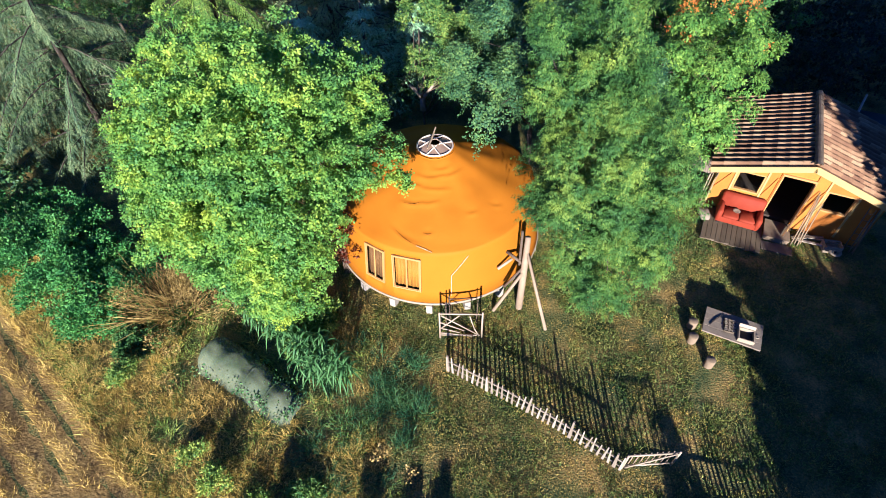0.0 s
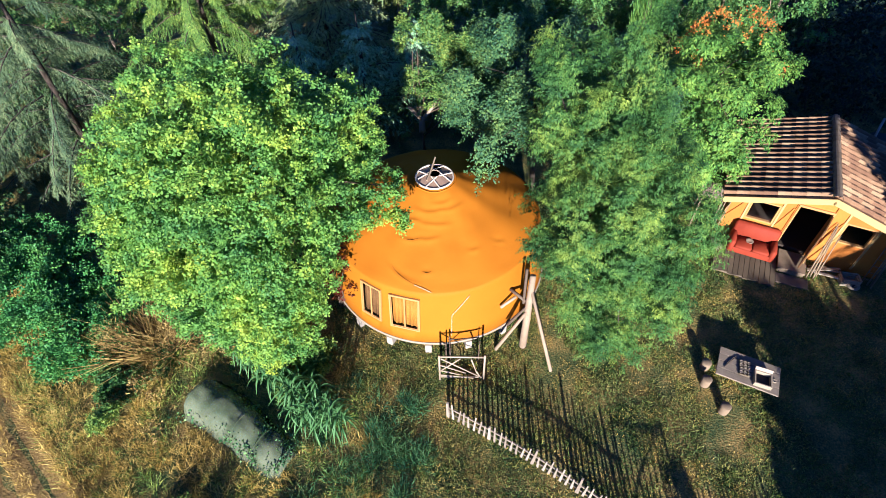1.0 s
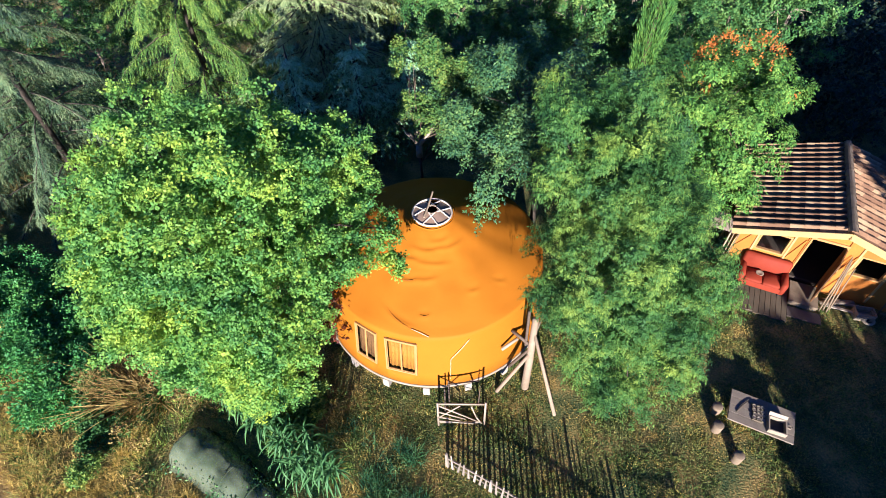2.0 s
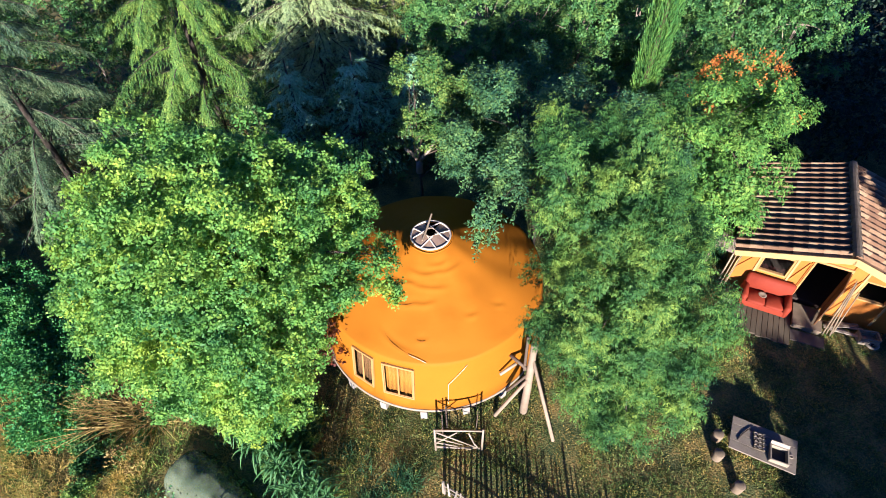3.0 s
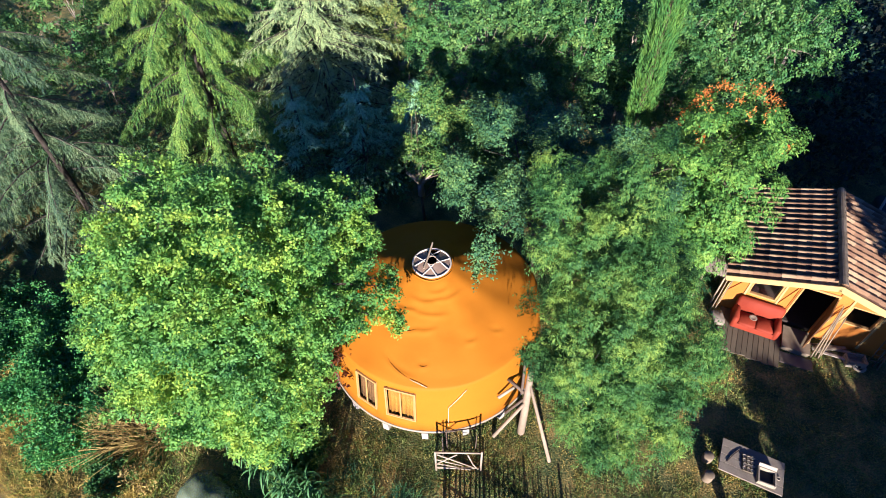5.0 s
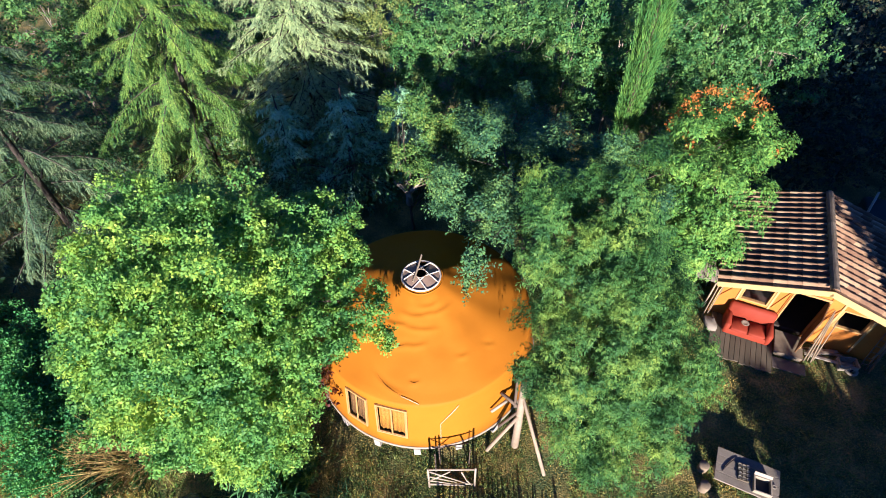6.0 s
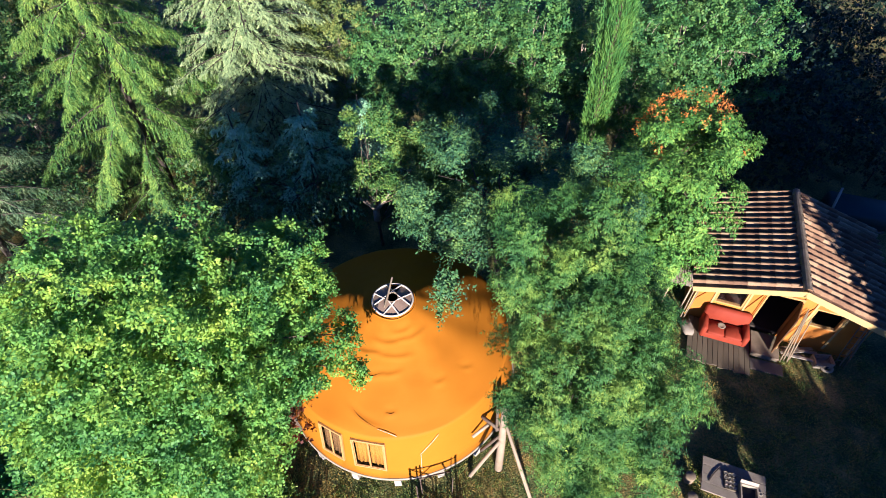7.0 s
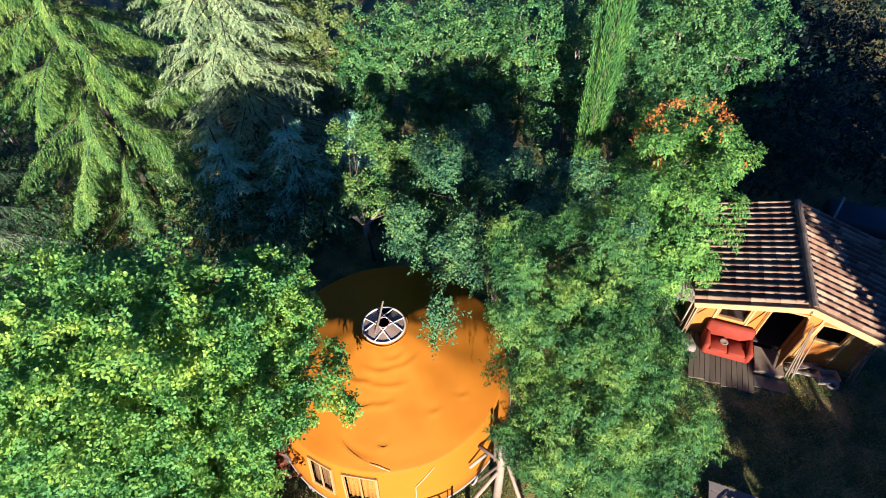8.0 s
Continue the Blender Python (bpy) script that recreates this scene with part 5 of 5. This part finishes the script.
# added small conifers that stand in for the silver fir's shaded lower boughs
for spot, tall, seed in (((-3.6, 22.0, 0), 5.4, 25), ((-6.2, 22.0, 0), 5.0, 27), ((-1.6, 23.6, 0), 4.6, 29)):
    tagged(conifer("young_spruce", spot, tall, 2.2, M_skylit_fir, "small conifer added for the fir's shaded lower boughs, skylight in its colour", seed, 0.6, 0.3, 8, 6, 14, 26, 0.11, 0.03, 0.4, side_len=0.22, brush=0.08), group="young spruces")
conifer("green_cedar", (-10.6, 24.2, 0), 13.5, 5.4, M_cedar, "tall cedar with drooping bright green boughs", 23, 0.8, 0.6, 13, 6, 76, 44, 0.11, 0.03, 0.8, side_len=0.13, brush=0.1, lift=0.25)
conifer("grey_cedar", (-15.4, 19.8, 0), 11.0, 4.9, M_grey, "grey-green cedar with long drooping boughs", 24, 0.8, 0.6, 11, 6, 56, 34, 0.11, 0.026, 0.9, side_len=0.13, brush=0.08, lift=0.25)
copy_thing(bpy.data.objects["grey_cedar"], Matrix.LocRotScale((-20.0, 20.5, 0), Euler((0, 0, 2.1)), (1.0, 1.0, 1.05)))


def make_cypress():
    rng = np.random.default_rng(21)
    root = thing("cypress_tree", Matrix.Translation((7.5, 21.3, 0)), "slim upright bright green cypress", "conifer")
    part("trunk", tube(bmesh.new(), [(0, 0, -0.1), (0, 0, 6), (0, 0, 13.5)], [0.14, 0.09, 0.02], 8), M_bark, root, "", True)
    n = 24000
    z = 0.4 + 13.2 * rng.random(n) ** 0.9
    a = rng.uniform(0, 2 * math.pi, n)
    r = 0.46 * np.clip((14.0 - z) / 6, 0.08, 1) ** 0.6 * np.clip((z + 1.2) / 3, 0, 1) * (0.86 + 0.16 * np.sin(a * 7 + z * 0.8) + 0.1 * rng.normal(size=n))
    c = np.column_stack([r * np.cos(a), r * np.sin(a), z])
    w = np.column_stack([np.cos(a) * 0.25, np.sin(a) * 0.25, np.ones(n)]) + rng.normal(size=(n, 3)) * 0.16
    leaves("crown", c, w, 0.2, 0.026, M_cypress, rng, 0.2, root)


make_cypress()


def make_blooms():
    rng = np.random.default_rng(31)
    root = thing("bloom_heads", Matrix.Translation((9.9, 18.85, 0)), "orange red bloom heads on the green tree", "flowers")
    d = unit(rng.normal(size=(62, 3)) * (1.3, 0.9, 0.7) + np.array((0, 0.35, 1.0)))
    p = np.array((0.0, 0.0, 4.45)) + d * np.array((1.8, 1.9, 1.95))
    c = np.concatenate([q + rng.normal(size=(20, 3)) * (0.05, 0.05, 0.1) for q in p])
    tagged(leaves("petals", c, rng.normal(size=(len(c), 3)) + np.array((0, 0, 1.0)), 0.09, 0.05, M_flower, rng, parent=root), kind="stuff")


make_blooms()


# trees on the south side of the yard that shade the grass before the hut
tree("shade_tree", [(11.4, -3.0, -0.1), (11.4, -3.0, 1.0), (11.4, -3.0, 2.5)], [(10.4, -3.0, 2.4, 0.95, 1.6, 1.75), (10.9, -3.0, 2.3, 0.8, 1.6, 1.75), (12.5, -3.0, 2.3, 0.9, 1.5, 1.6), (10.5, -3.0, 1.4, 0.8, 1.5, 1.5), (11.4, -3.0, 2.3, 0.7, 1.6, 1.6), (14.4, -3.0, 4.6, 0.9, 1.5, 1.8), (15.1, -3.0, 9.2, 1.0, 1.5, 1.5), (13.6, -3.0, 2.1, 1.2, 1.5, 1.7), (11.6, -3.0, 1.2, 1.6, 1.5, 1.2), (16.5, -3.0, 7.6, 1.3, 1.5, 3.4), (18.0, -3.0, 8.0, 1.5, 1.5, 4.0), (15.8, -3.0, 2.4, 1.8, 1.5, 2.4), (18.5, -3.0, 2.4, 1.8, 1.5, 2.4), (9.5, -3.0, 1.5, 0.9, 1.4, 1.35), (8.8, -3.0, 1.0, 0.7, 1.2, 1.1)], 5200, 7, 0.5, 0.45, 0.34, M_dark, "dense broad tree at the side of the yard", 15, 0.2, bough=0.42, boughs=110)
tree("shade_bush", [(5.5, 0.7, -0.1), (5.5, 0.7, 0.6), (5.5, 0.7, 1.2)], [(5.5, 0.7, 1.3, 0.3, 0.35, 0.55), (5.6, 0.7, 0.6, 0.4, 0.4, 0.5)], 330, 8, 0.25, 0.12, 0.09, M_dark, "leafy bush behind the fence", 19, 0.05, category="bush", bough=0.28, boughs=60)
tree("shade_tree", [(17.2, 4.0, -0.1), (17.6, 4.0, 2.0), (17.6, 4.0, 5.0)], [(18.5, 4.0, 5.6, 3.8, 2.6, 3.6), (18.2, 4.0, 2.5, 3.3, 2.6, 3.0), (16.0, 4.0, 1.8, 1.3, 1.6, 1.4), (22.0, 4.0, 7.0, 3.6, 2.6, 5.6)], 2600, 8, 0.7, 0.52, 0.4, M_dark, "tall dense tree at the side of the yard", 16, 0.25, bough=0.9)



# ---- shrubs and the wood behind ----
def make_shrub(seed, mat, label):
    return tree("shrub", [(0, 0, -0.1), (0, 0, 0.6), (0.1, 0, 1.4)], [(0, 0, 2.2, 1.9, 1.9, 2.0), (0.9, 0.3, 1.4, 1.3, 1.4, 1.4), (-0.9, -0.4, 1.6, 1.3, 1.3, 1.5)], 330, 8, 0.26, 0.14, 0.08, mat, label, seed, 0.05, category="shrub", bough=0.45, boughs=24)


def make_wood_tree(seed, mat, label):
    return tree("wood_tree", [(0, 0, -0.1), (0, 0, 1.5), (0.1, -0.1, 3.0), (0.1, -0.2, 4.5)],
                [(0, 0, 4.8, 1.9, 1.8, 2.5), (1.2, -0.5, 3.4, 1.4, 1.3, 2.0), (-1.2, -0.6, 3.6, 1.4, 1.3, 2.0), (0.3, -1.0, 5.8, 1.3, 1.2, 1.4), (-0.6, 0.2, 6.6, 1.2, 1.2, 1.2)],
                1900, 8, 0.2, 0.13, 0.08, mat, label, seed, 0.09, M_palebark, category="tree", bough=0.42, boughs=40, habit="whorl", stray=0.3, shell=0.65)


rnd = random.Random(17)
bush = make_shrub(44, M_dark, "dark green leafy shrub in the thicket")
# darkened shrub copy for x > 12, its colour stands in for deep shade
shaded_shrub = make_shrub(45, M_shrub_shade, "thicket shrub with deep shade put into its blackish leaf colour")
wood = [make_wood_tree(41, M_wood_a, "tall leafy green tree at the edge of the wood"), make_wood_tree(42, M_shrub, "dense green tree at the edge of the wood"), make_wood_tree(43, M_wood_b, "yellowing green tree at the edge of the wood")]
WOOD = [(-2.6, 28.6, 0.9, 2), (-0.4, 27.2, 0.85, 1), (1.7, 26.6, 0.9, 0), (3.9, 26.2, 1.0, 0), (6.0, 26.3, 1.0, 1), (8.2, 26.0, 0.95, 0), (10.4, 26.2, 0.95, 1), (12.7, 26.4, 0.95, 0), (14.8, 25.6, 0.9, 1), (9.6, 23.6, 0.72, 1), 
        (-9.0, 30.5, 1.1, 0), (-14.5, 30.0, 1.1, 2), (-17.8, 28.2, 1.1, 0), (-22.0, 27.0, 1.1, 1), (-4.8, 31.5, 1.1, 2)]
for x, y, s, k in WOOD:
    m = Matrix.LocRotScale((x, y, 0), Euler((0, 0, rnd.uniform(-0.6, 0.6))), (s, s, s * rnd.uniform(0.95, 1.1)))
    tagged(copy_thing(wood[k], m), group="trees at the edge of the wood")
for ob, (x, y) in zip(wood, ((9.5, 31), (14.0, 31.0), (-25, 30))):
    tagged(ob, group="trees at the edge of the wood").matrix_basis = Matrix.Translation((x, y, 0))
SHRUBS = [(26.5, 25.0, 1.1), (18.5, 26.5, 1.2), (24.0, 26.5, 1.2), (22.0, 29.0, 1.3), (17.5, 30.0, 1.3), (20.0, 32.5, 1.3), (24.5, 32.5, 1.3), (27.5, 29.0, 1.3), (29.0, 33.5, 1.3), (25.5, 36.0, 1.3), (-14.0, 23.0, 0.8), (-17.5, 23.5, 0.9), (-16.5, 26.0, 1.0), (-20.5, 25.0, 1.0), (-13.6, 18.0, 0.55), (-12.2, 19.8, 0.6), (-18.0, 20.5, 0.8), (-5.5, 18.5, 0.9), (-3.5, 20.8, 1.0), (-8.0, 20.0, 0.8), (-13.0, 21.5, 0.8), (-10.5, 18.0, 0.7), (-12.5, 16.5, 0.6),
          (15.5, 21.5, 0.9), (18.0, 22.0, 1.0), (20.5, 21.0, 0.9), (22.5, 19.0, 1.0), (13.0, 21.8, 0.6), (17.0, 24.0, 1.2), (21.0, 24.0, 1.2), (-17.5, 15.5, 0.9), (-20.0, 17.0, 1.1), (6.2, 19.6, 0.7), (-16, 13.6, 0.5), (11.5, 23.4, 0.8),
          (-2.0, 22.8, 0.9), (0.5, 22.6, 0.85), (3.0, 21.6, 0.8), (5.2, 22.4, 0.9), (-8.2, 22.6, 0.9), (-6.0, 21.6, 0.8), (-8.6, 17.6, 0.7), (3.4, 23.8, 0.8)]
for x, y, s in SHRUBS:
    m = Matrix.LocRotScale((x, y, 0), Euler((0, 0, rnd.uniform(0, 6.3))), (s, s, s * rnd.uniform(0.85, 1.15)))
    tagged(copy_thing(shaded_shrub if x > 12 else bush, m), group="thicket shrubs")
tagged(bush, group="thicket shrubs").matrix_basis = Matrix.Translation((-24, 24, 0))
tagged(shaded_shrub, group="thicket shrubs").matrix_basis = Matrix.Translation((15.5, 28.5, 0))


# ---- undergrowth on the field side ----
def make_nettles():
    rng = np.random.default_rng(51)
    root = thing("nettle_bed", Matrix.Translation((-13.6, 11.6, 0)), "dense low bed of blue-green nettles", "nettles", kind="stuff")
    lobes = [(-2.6, 1.6, 0.3, 2.0, 1.3, 0.75), (-0.6, 0.6, 0.3, 1.9, 1.3, 0.8), (1.2, -0.6, 0.25, 1.7, 1.2, 0.75), (2.4, -1.4, 0.2, 1.3, 1.0, 0.6), (-4.2, 2.6, 0.3, 1.8, 1.4, 0.8), (0.2, 1.6, 0.2, 1.4, 0.9, 0.6), (1.6, 0.6, 0.2, 1.4, 1.0, 0.6), (2.8, -0.6, 0.2, 1.1, 0.9, 0.6), (-1.6, 2.6, 0.2, 1.6, 1.2, 0.7)]
    p, way, _ = crown_shoots(lobes, 9000, rng, 0.45, 0.15, 0.9, 0.05, 0.36, 90)
    c, a = leaf_points(p, way, 10, 0.3, rng, 0.7)
    leaves("foliage", c, a, 0.085, 0.06, M_nettle, rng, parent=root)


make_nettles()


def make_brown_bush():
    rng = np.random.default_rng(52)
    root = thing("withered_bush", Matrix.Translation((-8.9, 10.2, 0)), "withered brown bush of bare stalks and seed heads", "bush")
    lobes = [(0, 0, 0.5, 1.2, 0.9, 0.8), (1.2, 0.3, 0.5, 1.0, 0.8, 0.7), (-0.6, -0.9, 0.4, 0.9, 0.7, 0.5)]
    bm = bmesh.new()
    for _ in range(420):
        x, y = np.clip(rng.normal(size=2), -1.2, 1.2) * (0.7, 0.5)
        d = np.array((x * 0.6, y * 0.6)) + rng.normal(size=2) * 0.45
        h = 0.7 + 0.6 * rng.random()
        tube(bm, [(x * 0.6, y * 0.6, 0), (x + d[0] * 0.4, y + d[1] * 0.4, h * 0.6), (x + d[0], y + d[1], h)], [0.014, 0.011, 0.006], 3, False)
    part("stalk_tangle", bm, M_brownbush, root)
    p, way, _ = crown_shoots(lobes, 700, rng, 0.5, 0.2, 0.8, 0.05, 0.35, 30)
    c, a = leaf_points(p, way, 9, 0.4, rng, 0.5)
    leaves("dry_foliage", c, a, 0.16, 0.013, M_brownbush, rng, parent=root)


make_brown_bush()


def make_maize():
    rng = np.random.default_rng(53)
    spots = []
    for k in range(52):
        s = rng.random()
        spots.append((-6.3 + 3.1 * s + rng.normal() * 0.14, 9.65 - 2.25 * s + rng.normal() * 0.2 + 0.25))
    first = None
    for x, y in spots:
        if first is None:
            first = thing("tall_plant", pose(x, y, 0), "tall green plant with long arching leaves", "plant", "tall plants by the tunnel")
            part("stalk", tube(bmesh.new(), [(0, 0, -0.05), (0.02, 0, 0.7), (0.05, 0.02, 1.3)], [0.025, 0.02, 0.008], 6), M_reed, first)
            for k in range(9):
                bm = bmesh.new()
                ang, z0, l = k * 2.4, 0.25 + 0.1 * k, 0.75 - 0.03 * k
                rows = []
                for i in range(7):
                    s = i / 6
                    w = 0.026 * math.sin(math.pi * min(0.15 + s * 0.85, 1)) + 0.002
                    r, z = l * s, z0 + 0.45 * l * math.sin(s * 2.9) - 0.3 * s * s
                    rows.append((bm.verts.new((r * math.cos(ang) - w * math.sin(ang), r * math.sin(ang) + w * math.cos(ang), z)), bm.verts.new((r * math.cos(ang), r * math.sin(ang), z - 0.012)), bm.verts.new((r * math.cos(ang) + w * math.sin(ang), r * math.sin(ang) - w * math.cos(ang), z))))
                for r0, r1 in zip(rows, rows[1:]):
                    for i in (0, 1):
                        bm.faces.new((r0[i], r0[i + 1], r1[i + 1], r1[i]))
                part("leaf", bm, M_reed, first, "", True)
        else:
            s = rng.uniform(0.65, 1.1)
            copy_thing(first, Matrix.LocRotScale((x, y, 0), Euler((rng.normal() * 0.1, rng.normal() * 0.1, rng.uniform(0, 6.3))), (s, s, s)))


make_maize()


def make_vine():
    rng = np.random.default_rng(54)
    root = thing("vine", Matrix.Translation((-3.5, 11.75, 0)), "dark red vine climbing beside the yurt wall", "vine")
    bm = bmesh.new()
    for k in range(5):
        tube(bm, [(0.05 * k - 0.1, 0, 0), (-0.1 + 0.06 * k, -0.05 * k, 1.4), (0.1 + 0.1 * k, -0.1 * k, 2.7), (0.25 + 0.14 * k, -0.25 * k, 3.0)], [0.02, 0.016, 0.012, 0.005], 5, False)
    part("stems", bm, M_bark, root)
    p, way, _ = crown_shoots([(0.3, -0.3, 2.6, 0.45, 0.6, 0.5), (0.55, -0.75, 2.2, 0.3, 0.3, 0.5)], 90, rng, 0.4, 0.2, -0.4, 0.05, 0.2, 60)
    c, a = leaf_points(p, way, 8, 0.25, rng, 0.6)
    leaves("leaves", c, a, 0.12, 0.08, M_red, rng, parent=root)


make_vine()
